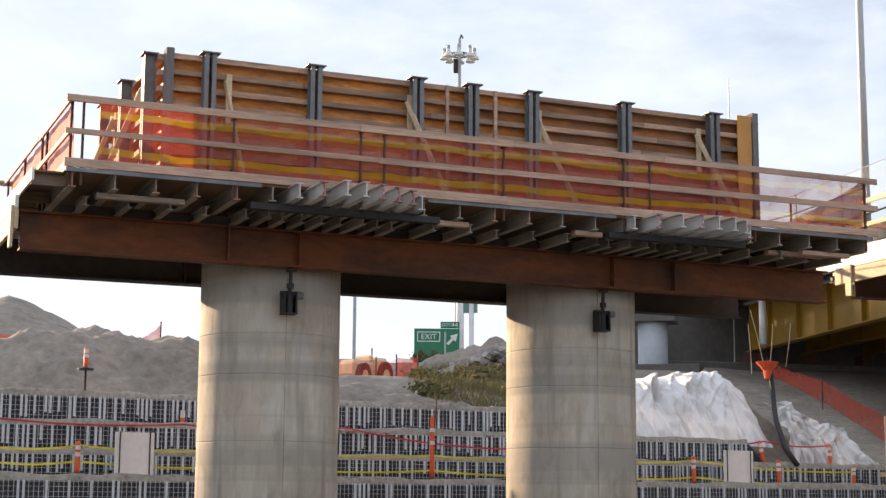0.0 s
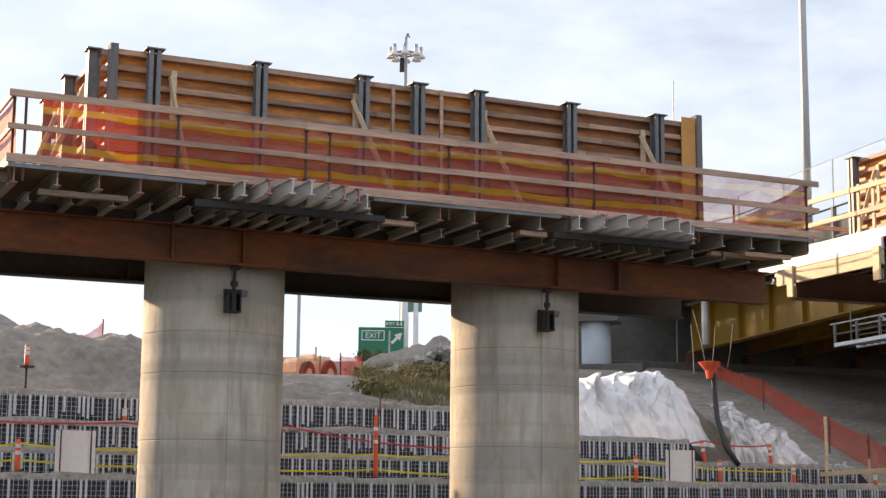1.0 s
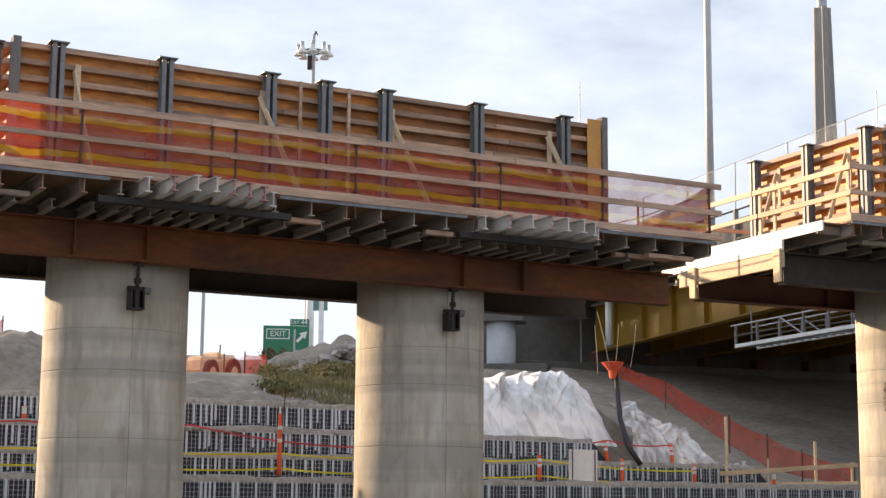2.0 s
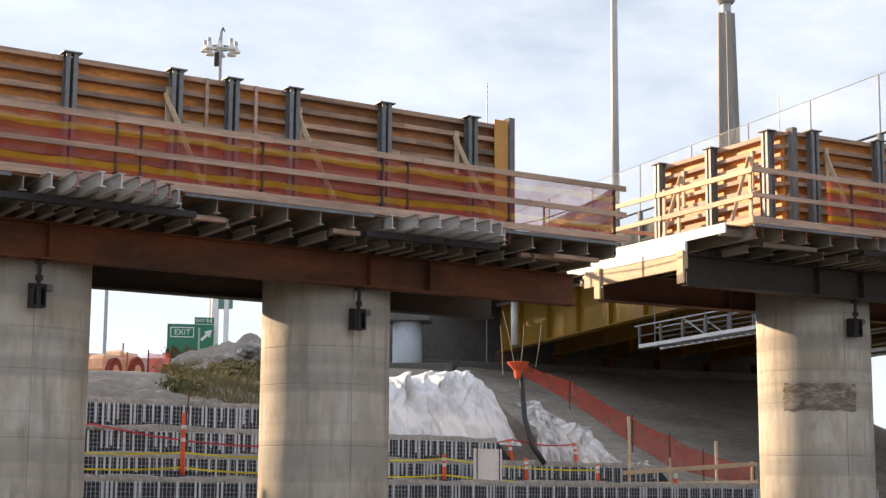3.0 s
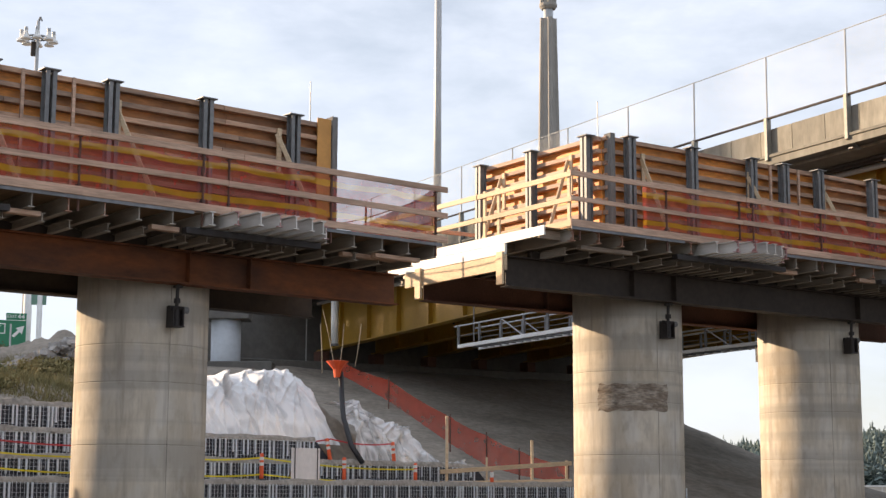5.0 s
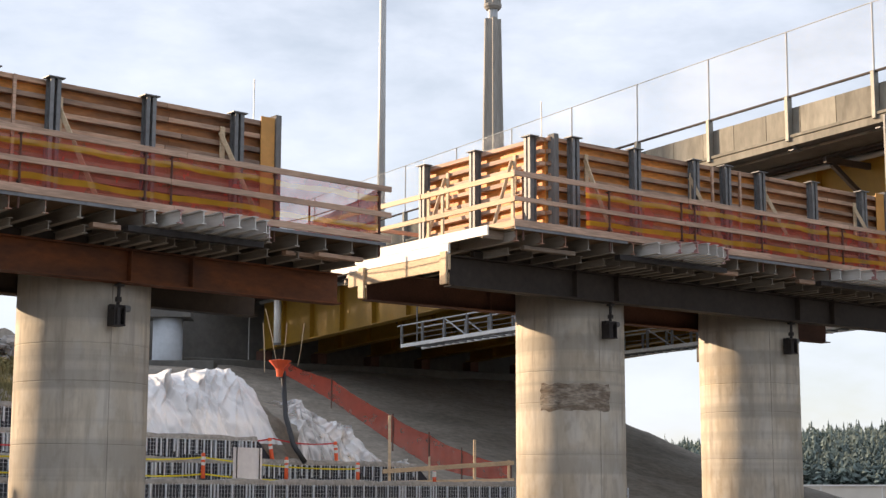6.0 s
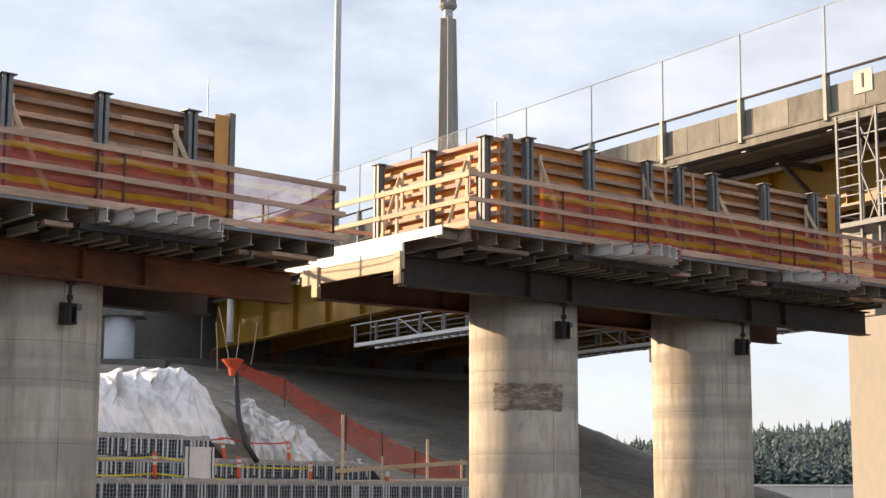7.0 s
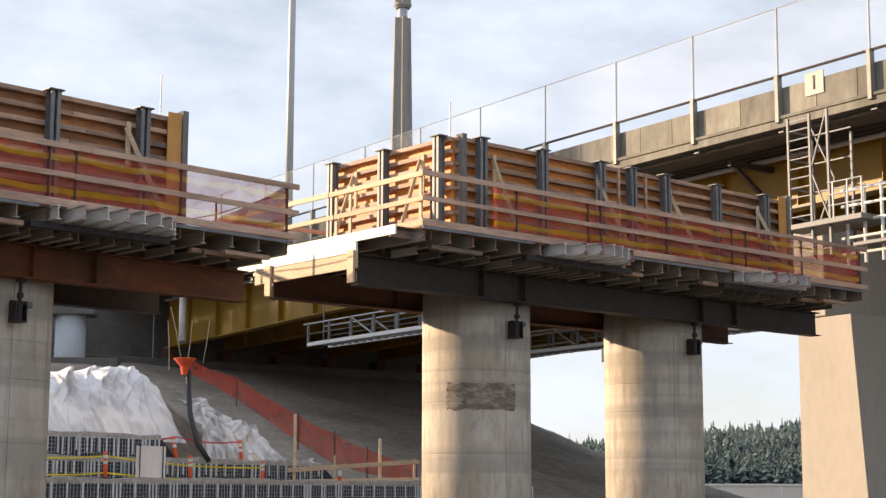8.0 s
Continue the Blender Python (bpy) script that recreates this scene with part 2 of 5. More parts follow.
def mesh_of(name, bm):
    me = bpy.data.meshes.new(name)
    bm.normal_update()
    bm.to_mesh(me)
    bm.free()
    return me


def part(name, bm, mat, parent=None, label="", smooth=False):
    me = bm if isinstance(bm, bpy.types.Mesh) else mesh_of(name, bm)
    if mat and not me.materials:
        me.materials.append(mat)
    if smooth:
        me.polygons.foreach_set("use_smooth", [True] * len(me.polygons))
    ob = new(name, me)
    if parent:
        ob.parent = parent
    return tagged(ob, label)


def add_box(bm, x0, x1, y0, y1, z0, z1):
    v = [bm.verts.new((x, y, z)) for x in (x0, x1) for y in (y0, y1) for z in (z0, z1)]
    for f in ((0, 1, 3, 2), (4, 6, 7, 5), (0, 4, 5, 1), (2, 3, 7, 6), (0, 2, 6, 4), (1, 5, 7, 3)):
        bm.faces.new([v[i] for i in f])
    return v


def box(x0, x1, y0, y1, z0, z1, bevel=0.0, m=None):
    bm = bmesh.new()
    add_box(bm, x0, x1, y0, y1, z0, z1)
    bmesh.ops.recalc_face_normals(bm, faces=bm.faces)
    if bevel:
        bmesh.ops.bevel(bm, geom=bm.edges[:], offset=bevel, segments=1, affect="EDGES")
    if m is not None:
        bm.transform(m)
    return bm


def beam(p, q, w, h, bevel=0.006, up=(0, 0, 1)):
    """A squared timber or bar from p to q, w wide and h deep."""
    p, q = Vector(p), Vector(q)
    d = (q - p)
    x = d.normalized()
    u = Vector(up)
    if abs(x.dot(u)) > 0.95:
        u = Vector((0, 1, 0))
    y = u.cross(x).normalized()
    z = x.cross(y)
    m = Matrix(((x.x, y.x, z.x, p.x), (x.y, y.y, z.y, p.y), (x.z, y.z, z.z, p.z), (0, 0, 0, 1)))
    return box(0, d.length, -w / 2, w / 2, -h / 2, h / 2, bevel, m)


def tube(pts, r, sides=8, r1=None, caps=True):
    """A round bar along points; r1: the radius at its end."""
    bm = bmesh.new()
    pts = [Vector(p) for p in pts]
    rings = []
    for i, p in enumerate(pts):
        d = (pts[min(i + 1, len(pts) - 1)] - pts[max(i - 1, 0)]).normalized()
        a = d.orthogonal().normalized() if abs(d.z) < 0.99 else Vector((1, 0, 0))
        if abs(d.z) < 0.99:
            a = Vector((0, 0, 1)).cross(d).normalized()
        b = d.cross(a)
        rr = r if r1 is None else r + (r1 - r) * i / (len(pts) - 1)
        rings.append([bm.verts.new(p + (a * math.cos(k * math.tau / sides) + b * math.sin(k * math.tau / sides)) * rr) for k in range(sides)])
    for s, t in zip(rings, rings[1:]):
        for k in range(sides):
            bm.faces.new((s[k], s[(k + 1) % sides], t[(k + 1) % sides], t[k]))
    if caps:
        bm.faces.new(rings[0][::-1])
        bm.faces.new(rings[-1])
    bmesh.ops.recalc_face_normals(bm, faces=bm.faces)
    return bm


def section(profile, x0, x1):
    """A closed outline in y, z drawn along x."""
    bm = bmesh.new()
    a = [bm.verts.new((x0, y, z)) for y, z in profile]
    b = [bm.verts.new((x1, y, z)) for y, z in profile]
    n = len(profile)
    for i in range(n):
        bm.faces.new((a[i], a[(i + 1) % n], b[(i + 1) % n], b[i]))
    bm.faces.new(a[::-1])
    bm.faces.new(b)
    bmesh.ops.recalc_face_normals(bm, faces=bm.faces)
    return bm


def i_profile(w, h, tf, tw, z0=0.0, y0=0.0):
    a, b = w / 2, tw / 2
    return [(y0 + y, z0 + z) for y, z in ((-a, 0), (a, 0), (a, tf), (b, tf), (b, h - tf), (a, h - tf), (a, h), (-a, h), (-a, h - tf), (-b, h - tf), (-b, tf), (-a, tf))]


def merge(*bms):
    """Joins pieces of one part."""
    out = bmesh.new()
    for b in bms:
        me = bpy.data.meshes.new("tmp")
        b.to_mesh(me)
        b.free()
        out.from_mesh(me)
        bpy.data.meshes.remove(me)
    return out


def spun(profile, sides=48):
    """A body of revolution round z from (radius, z) pairs, bottom to top."""
    bm = bmesh.new()
    rings = [[bm.verts.new((r * math.cos(k * math.tau / sides), r * math.sin(k * math.tau / sides), z)) for k in range(sides)] for r, z in profile]
    for s, t in zip(rings, rings[1:]):
        for k in range(sides):
            bm.faces.new((s[k], s[(k + 1) % sides], t[(k + 1) % sides], t[k]))
    bm.faces.new(rings[0][::-1])
    bm.faces.new(rings[-1])
    return bm


# ---- pier caps under construction ----
def net_material(name, alpha):
    """Woven debris netting: orange-red with yellow bands at two heights, see-through between the threads."""
    m = bpy.data.materials.new(name)
    m.use_nodes = True
    nt = m.node_tree
    b = nt.nodes["Principled BSDF"]
    co = nt.nodes.new("ShaderNodeTexCoord")
    wob = nt.nodes.new("ShaderNodeTexNoise")
    wob.inputs["Scale"].default_value, wob.inputs["Detail"].default_value = 0.9, 3.0
    nt.links.new(co.outputs["Object"], wob.inputs["Vector"])
    sep = nt.nodes.new("ShaderNodeSeparateXYZ")
    nt.links.new(co.outputs["Object"], sep.inputs["Vector"])
    amp = nt.nodes.new("ShaderNodeMath")
    amp.operation, amp.inputs[1].default_value = "MULTIPLY", 0.16
    nt.links.new(wob.outputs["Fac"], amp.inputs[0])
    lift = nt.nodes.new("ShaderNodeMath")
    lift.operation = "ADD"
    nt.links.new(sep.outputs["Z"], lift.inputs[0])
    nt.links.new(amp.outputs[0], lift.inputs[1])
    ramp = nt.nodes.new("ShaderNodeValToRGB")
    e = ramp.color_ramp.elements
    red, deep, yel = (0.62, 0.088, 0.05, 1), (0.46, 0.05, 0.04, 1), (0.78, 0.40, 0.02, 1)
    e[0].position, e[0].color = 0.0, red
    e[1].position, e[1].color = 1.0, red
    for pos, c in ((0.30, red), (0.32, yel), (0.40, yel), (0.42, deep), (0.62, red), (0.78, deep), (0.82, deep), (0.84, yel), (0.92, yel), (0.94, red)):
        x = e.new(pos)
        x.color = c
    half = nt.nodes.new("ShaderNodeMath")
    half.operation, half.inputs[1].default_value = "MULTIPLY", 0.9
    nt.links.new(lift.outputs[0], half.inputs[0])
    nt.links.new(half.outputs[0], ramp.inputs["Fac"])
    nt.links.new(ramp.outputs["Color"], b.inputs["Base Color"])
    b.inputs["Roughness"].default_value = 0.8
    trl = nt.nodes.new("ShaderNodeBsdfTranslucent")
    nt.links.new(ramp.outputs["Color"], trl.inputs["Color"])
    m1 = nt.nodes.new("ShaderNodeMixShader")
    m1.inputs["Fac"].default_value = 0.22
    nt.links.new(b.outputs["BSDF"], m1.inputs[1])
    nt.links.new(trl.outputs["BSDF"], m1.inputs[2])
    tr = nt.nodes.new("ShaderNodeBsdfTransparent")
    dens = nt.nodes.new("ShaderNodeTexNoise")
    dens.inputs["Scale"].default_value, dens.inputs["Detail"].default_value = 2.2, 4.0
    nt.links.new(co.outputs["Object"], dens.inputs["Vector"])
    mr = nt.nodes.new("ShaderNodeMapRange")
    mr.inputs["From Min"].default_value, mr.inputs["From Max"].default_value = 0.3, 0.7
    mr.inputs["To Min"].default_value, mr.inputs["To Max"].default_value = alpha - 0.10, alpha + 0.10
    nt.links.new(dens.outputs["Fac"], mr.inputs["Value"])
    m2 = nt.nodes.new("ShaderNodeMixShader")
    nt.links.new(mr.outputs["Result"], m2.inputs["Fac"])
    nt.links.new(tr.outputs["BSDF"], m2.inputs[1])
    nt.links.new(m1.outputs["Shader"], m2.inputs[2])
    nt.links.new(m2.outputs["Shader"], nt.nodes["Material Output"].inputs["Surface"])
    return m


NET = net_material("debris_netting", 0.54)
FENCENET = net_material("safety_fence_mesh", 0.66)
SUNNET = net_material("sunlit_end_netting", 0.85)
SHADENET = net_material("shaded_netting", 0.75)
THINNET = net_material("thin_safety_mesh", 0.24)
# near-end net: brighter orange carries the glow of sun coming through it
for el in [n for n in SUNNET.node_tree.nodes if n.type == "VALTORGB"][0].color_ramp.elements:
    el.color = (0.82, 0.17, 0.06, 1)
# far-end net: dark brown copy with its shade put into the colour
for el in [n for n in SHADENET.node_tree.nodes if n.type == "VALTORGB"][0].color_ramp.elements:
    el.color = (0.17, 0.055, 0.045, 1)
for fm in (FENCENET, THINNET):
    ramp_f = [n for n in fm.node_tree.nodes if n.type == "VALTORGB"][0]
    for el in ramp_f.color_ramp.elements:
        el.color = (0.50, 0.06, 0.026, 1)


def cloth(x0, x1, z0, z1, wave=0.03, step=0.12, rows=6, seed=0.0, droop=0.0, fall=0.0):
    """A thin hanging sheet in the x-z plane, rippled, with a sagging upper edge."""
    bm = bmesh.new()
    n = max(2, int((x1 - x0) / step))
    g = []
    for i in range(n + 1):
        x = x0 + (x1 - x0) * i / n
        u = i / n
        sag = 0.03 * noise.noise((x * 1.3 + seed, 3.1, 0)) - droop * (1 - abs(2 * u - 1) ** 1.5) * (1 + 0.25 * noise.noise((x * 2.2, seed, 5))) - fall * u
        g.append([bm.verts.new((x, wave * noise.noise((x * 2.1 + seed, j * 0.35, 1.7)), z0 + (z1 - z0 + sag) * j / rows)) for j in range(rows + 1)])
    for i in range(n):
        for j in range(rows):
            bm.faces.new((g[i][j], g[i + 1][j], g[i + 1][j + 1], g[i][j + 1]))
    return bm


JOIST = section(i_profile(0.115, 0.25, 0.02, 0.022), 0, 1)
JOIST_ME = mesh_of("joist", JOIST)
JOIST_ME.materials.append(ALU)
LOWJOIST_ME = JOIST_ME.copy()
LOWJOIST_ME.materials[0] = LOWALU
NEWJOIST_ME = JOIST_ME.copy()
NEWJOIST_ME.materials[0] = BRIGHTALU
RIGHT = Matrix.Rotation(radians(90), 4, "Z")
LEN, DEEP = 15.2, 7.3
POSTS = (0.24, 2.63, 4.8, 5.22, 7.42, 9.79, 10.32, 12.55, 15.07)
STRONG = (2.39, 4.23, 6.1, 7.16, 8.35, 10.26, 12.18)


def strongback(m, group):
    """Two upright channels back to back with a gap, and a plate on top; y points at the sheathing."""
    t = thing("strongback", m, "upright double-channel steel strongback with a flat top plate", "strongback", group)
    for sx in (-1, 1):
        prof = [(0.0, -0.09), (0.075, -0.09), (0.075, -0.078), (0.012, -0.078), (0.012, 0.078), (0.075, 0.078), (0.075, 0.09), (0.0, 0.09)]
        bm = bmesh.new()
        a = [bm.verts.new((sx * (0.028 + x), y, 0)) for x, y in prof]
        b = [bm.verts.new((sx * (0.028 + x), y, 2.28)) for x, y in prof]
        for i in range(8):
            bm.faces.new((a[i], a[(i + 1) % 8], b[(i + 1) % 8], b[i]))
        bm.faces.new(a)
        bm.faces.new(b)
        bmesh.ops.recalc_face_normals(bm, faces=bm.faces)
        part("channel", bm, STEEL, t)
    part("top_plate", box(-0.16, 0.16, -0.13, 0.13, 2.28, 2.305, 0.004), STEEL, t)
    return t


def form_wall(m, length, studs, label, group, wood=None, aged=9.0):
    """A form panel along x: sheathing with level timbers on its outer side (y < 0)."""
    t = thing("form_wall", m, label, "formwork", group)
    n = max(1, round(length / 2.44))
    for i in range(n):
        part("plywood_sheet", box(length * i / n + 0.002, length * (i + 1) / n - 0.002, 0, 0.02, 0.0, 2.26), DARKPLY if i / n >= aged else PLY, t)
    for k in range(9):
        z = 2.20 - 0.268 * k
        cut = [0.0] + [length * i / n + random.uniform(-0.2, 0.2) for i in range(1, n)] + [length]
        for a, b in zip(cut, cut[1:]):
            part("waler", box(a + 0.003, b - 0.003, -0.135 + random.uniform(-0.006, 0.006), -0.002, z - 0.022 + random.uniform(-0.006, 0.006), z + 0.07, 0.005), wood or WALER, t)
    for s in studs:
        part("upright_timber", box(s - 0.03, s + 0.03, -0.19, -0.14, 0.02, 2.26, 0.004), RAILWOOD, t)
    return t


def brace(m, group, drift=0.02):
    t = thing("timber_brace", m, "raking timber brace nailed to a short board on the form", "brace", group)
    part("board", box(-0.05, 0.05, -0.04, 0.0, 1.15, 2.0, 0.004), NEWWOOD, t)
    part("raker", beam((-0.07, -0.05, 1.88), (drift, -0.72, 0.12), 0.045, 0.085), NEWWOOD, t)
    part("cleat", box(drift - 0.1, drift + 0.1, -0.80, -0.70, 0.0, 0.10, 0.004), RAILWOOD, t)
    return t


def guardrail(m, length, posts, wood, label, iron=True):
    t = thing("guardrail", m, label, "guardrail", "guardrails of the platforms")
    for name, z, h in (("top_rail", 1.045, 0.11), ("mid_rail", 0.53, 0.10), ("toe_board", 0.02, 0.14)):
        cut = [-0.03] + [p + random.uniform(-0.05, 0.3) for p in posts[2:-1:2]] + [length + 0.12]
        for i, (a, b) in enumerate(zip(cut, cut[1:])):
            off = 0.012 * (i % 2)
            part(name, box(a, b + 0.0, -0.045 - off, -0.005 - off, z + random.uniform(-0.01, 0.01), z + h + random.uniform(-0.006, 0.006), 0.005), wood, t)
    for p in posts:
        if iron:
            part("post", tube([(p, 0.02, -0.25), (p, 0.02, 1.16)], 0.022, 8), IRON, t, "rusty steel post")
        else:
            part("post", box(p - 0.045, p + 0.045, 0.0, 0.04, -0.05, 1.2, 0.004), wood, t)
    return t


def girder(m, x0, x1, top, depth, mat, label):
    t = thing("falsework_girder", m, label, "girder", "falsework girders")
    part("rolled_section", section(i_profile(0.34, depth, 0.026, 0.018, top - depth), x0, x1), mat, t)
    for x in (3.0, 4.25, 10.4, 11.72):
        for y in (-0.165, 0.012):
            part("stiffener", box(x - 0.012, x + 0.012, y, y + 0.153, top - depth + 0.026, top - 0.026), mat, t)
    for x in (3.0, 10.4):
        part("splice_plate", box(x + 0.02, x + 1.2, -0.022, -0.0095, top - depth + 0.04, top - 0.04), mat, t)
    return t


def column(m, height, label, patch=False, seam=0.0):
    t = thing("column", m, label, "column", "round bridge columns")
    prof = [(1.25, 0)]
    for z in (2.40, 3.55, 4.25):
        prof += [(1.25, z - 0.05), (1.25, z - 0.02), (1.25, z - 0.008), (1.238, z - 0.003), (1.238, z + 0.003), (1.25, z + 0.008), (1.25, z + 0.02), (1.25, z + 0.05)]
    prof += [(1.25, height)]
    part("shaft", spun(prof, 96), CONCRETE, t, smooth=True)
    a = radians(-81 + seam)
    part("form_seam", box(-0.008, 0.008, -1.256, -1.245, 0.0, height - 0.4, 0.003, Matrix.Rotation(a + radians(90), 4, "Z")), SEAM, t, "thin vertical seam left by the form")
    part("form_seam", box(-0.008, 0.008, -1.256, -1.245, 0.0, height - 0.4, 0.003, Matrix.Rotation(a + radians(270), 4, "Z")), SEAM, t)
    if patch:
        bm = bmesh.new()
        g = [[bm.verts.new((1.262 * math.cos(a), 1.262 * math.sin(a), z)) for z in np.linspace(3.36, 3.96, 9)] for a in np.linspace(radians(196), radians(272), 24)]
        for col in (g[0], g[-1]):
            for v in col:
                k = 0.08 * noise.noise((v.co.z * 9, v.co.x, 2))
                v.co.x, v.co.y = v.co.x * math.cos(k) - v.co.y * math.sin(k), v.co.x * math.sin(k) + v.co.y * math.cos(k)
        for col in g:
            for v in (col[0], col[-1]):
                v.co.z += 0.06 * noise.noise((v.co.x * 6, v.co.y * 6, 1))
        for i in range(23):
            for j in range(8):
                bm.faces.new((g[i][j], g[i + 1][j], g[i + 1][j + 1], g[i][j + 1]))
        part("mortar_patch", bm, PATCH, t, "dark rectangular mortar patch", smooth=True)
    return t


SEAM = material("seam_stain", (0.37, 0.335, 0.285), 0.9, grain=10, vary=0.3, stain=1.6, stain_mix=0.7, bump=0.2, stretch=(1, 1, 0.4), dark=(0.12, 0.105, 0.09))
PATCH = material("dark_mortar", (0.20, 0.155, 0.12), 0.9, grain=9, vary=0.6, stain=2.2, stain_mix=0.9, bump=0.4, stretch=(1, 1, 3), dark=(0.42, 0.37, 0.31))


def clamp(m):
    """The jacking clamp that hangs a girder on the column."""
    t = thing("column_clamp", m @ Matrix.Diagonal((0.85, 0.85, 0.85, 1)), "black steel bracket with a screw rod under the girder", "bracket", "column brackets")
    for x in (-0.15, 0.10):
        part("side_plate", box(x - 0.015, x + 0.015, -0.15, 0.15, -0.90, -0.50, 0.006), DARKIRON, t)
    part("back_plate", box(-0.165, 0.115, 0.11, 0.15, -0.92, -0.46, 0.006), DARKIRON, t)
    part("bottom_plate", box(-0.17, 0.12, -0.16, 0.15, -0.93, -0.90, 0.006), DARKIRON, t)
    part("jack", tube([(-0.02, -0.02, -0.90), (-0.02, -0.02, -0.52)], 0.085, 12), DARKIRON, t)
    part("collar", tube([(-0.22, -0.05, -0.52), (0.16, -0.05, -0.52)], 0.055, 10), DARKIRON, t)
    part("pin", tube([(0.12, -0.05, -0.54), (0.25, -0.05, -0.54)], 0.075, 8), GALV, t, "grey pin head")
    part("rod", tube([(-0.02, -0.03, -0.55), (0.0, -0.03, 0.02)], 0.04, 8), DARKIRON, t)
    part("nut", tube([(-0.01, -0.03, -0.40), (-0.01, -0.03, -0.30)], 0.08, 6), DARKIRON, t)
    part("washer", tube([(0, -0.03, -0.06), (0, -0.03, -0.02)], 0.11, 10), DARKIRON, t)
    return t


DARKIRON = material("black_iron", (0.035, 0.03, 0.03), 0.6, 0.3, grain=12, vary=0.3, stain=2, stain_mix=0.3)


def cap(M, deck, steel, which):
    """A pier-cap platform: x along the cap, y away from the road, z from the deck's top."""
    g = which + " cap"
    # columns
    for k, s in enumerate((4.25, 10.34)):
        column(M @ pose(s, 3.12, -deck), deck - 0.03, "round cast concrete column with pour joints and streaks", which == "second" and k == 0, -13.0 if which == "first" else -33.0 + 14 * (1 - k))
    # girders before and behind the columns
    girder(M @ pose(0, 1.62, 0), -0.42, 15.25, -0.44, 0.63, steel, "long rusty steel girder beside the columns" if which == "first" else "long dark brown steel girder beside the columns")
    # first cap's rear girder: darker steel stands in for the shade back there
    girder(M @ pose(0, 4.62, 0), -0.42, 15.25, -0.44, 0.63, DARKSTEEL if which == "first" else IRON, "rear steel girder behind the columns")
    for s in (4.15, 10.25):
        clamp(M @ pose(s, 1.66, -1.08))
        clamp(M @ pose(s, 4.58, -1.08))
    # assumed packing, coloured dark for the shaded gap between joists and girder
    for n in (1.62, 4.62):
        t = thing("packing_beam", M @ pose(0, n, 0), "packing beam on the girder, darkened for the shaded gap", "timber", g)
        part("beam", box(0.2, 15.0, -0.07, 0.07, -0.438, -0.275, 0.01), DARKSTEEL, t)
    # deck
    t = thing("platform_deck", M, "plywood platform deck with a grey edge angle", "platform", "platform decks")
    for i in range(12):
        part("plywood_sheet", box(LEN * i / 12 + 0.003, LEN * (i + 1) / 12 - 0.003, 0.0, DEEP, -0.018, 0.0), PLYDECK, t)
    for a, b in ((0.0, 3.1), (6.0, 9.6), (12.35, LEN)):
        part("edge_angle", box(a, b, -0.03, -0.003, -0.05, 0.015, 0.003), EDGE, t)
    # joists
    def joist(s, n0, n1, z=-0.27):
        ob = new("joist", LOWJOIST_ME if z < -0.4 else NEWJOIST_ME if n0 < -0.1 else JOIST_ME)
        ob.matrix_world = M @ pose(s, n0, z) @ RIGHT @ Matrix.Diagonal((n1 - n0, 1, 0.6 if z < -0.4 else 1, 1))
        tagged(ob, "grey I-section joist resting on the girder" if z < -0.4 else "aluminium I-section joist under the platform deck", "joist", g + " joists")
    k, s = 0, 0.12
    while s < 15.1:
        free = (3.2 < s < 5.95) or (9.7 < s < 12.3)
        if k % 2 == 0 and not free:
            joist(s, 0.03 + random.uniform(0, 0.05), DEEP - 0.1)
        else:
            joist(s, 0.50 + random.uniform(-0.15, 0.25), DEEP - 0.3 - random.uniform(0, 0.3), -0.437)
        s += 0.325
        k += 1
    for base, ends, step in ((3.3, (0.0, -0.45, -0.78, -0.98, -1.0, -0.95, -0.85, -0.7, -0.3), 0.31), (9.85, (-0.25, -0.55, -0.75, -0.85, -0.85, -0.85, -0.7, -0.3), 0.34)):
        for i, n0 in enumerate(ends):
            joist(base + step * i, n0, 5.9 + random.uniform(-0.2, 0.2), -0.256 + random.uniform(0, 0.004))
    for a, b in ((2.95, 6.25), (9.5, 12.35)):
        t = thing("edge_beam", M, "dark steel box beam carrying the projecting joists", "beam", g)
        bm = section([(0.05, -0.38), (0.22, -0.38), (0.22, -0.275), (0.05, -0.275)], a, b)
        part("box_section", bm, DARKIRON, t)
    for a, b, n, z in ((0.55, 1.95, 0.35, -0.36), (6.3, 6.9, 0.3, -0.36), (8.9, 9.45, 0.2, -0.36), (13.8, 14.9, 0.3, -0.36), (13.2, 14.5, 0.55, -0.36)):
        t = thing("loose_plank", M, "short timber plank fixed under the joists", "plank", g)
        part("plank", box(a, b, n, n + 0.14, z, z + 0.085, 0.006), RAILWOOD if a > 3 else TIMBER, t)
    # guardrails and netting
    guardrail(M, LEN, POSTS, RAILWOOD, "weathered timber guardrail on rusty steel posts along the platform")
    side = M @ pose(0.06, 0, 0) @ Matrix.Rotation(radians(90), 4, "Z") @ Matrix.Diagonal((1, -1, 1, 1))
    guardrail(side, DEEP, (0.15, 2.5, 3.0, 5.0, 7.2), NEWWOOD if which == "second" else RAILWOOD, "pale timber guardrail across the end of the platform", which == "first")
    far = M @ pose(LEN - 0.02, 0, 0) @ Matrix.Rotation(radians(90), 4, "Z")
    t = thing("end_posts", far, "rusty steel posts with a rope across the platform end", "posts")
    for p in (0.15, 2.5, 5.0, 7.2):
        part("post", tube([(p, 0.02, -0.25), (p, 0.02, 1.16)], 0.022, 8), IRON, t)
    part("rope", tube([(0.15, 0.02, 1.0), (2.5, 0.02, 0.86), (5.0, 0.02, 0.9), (7.2, 0.02, 1.05)], 0.012, 6), DARKIRON, t)
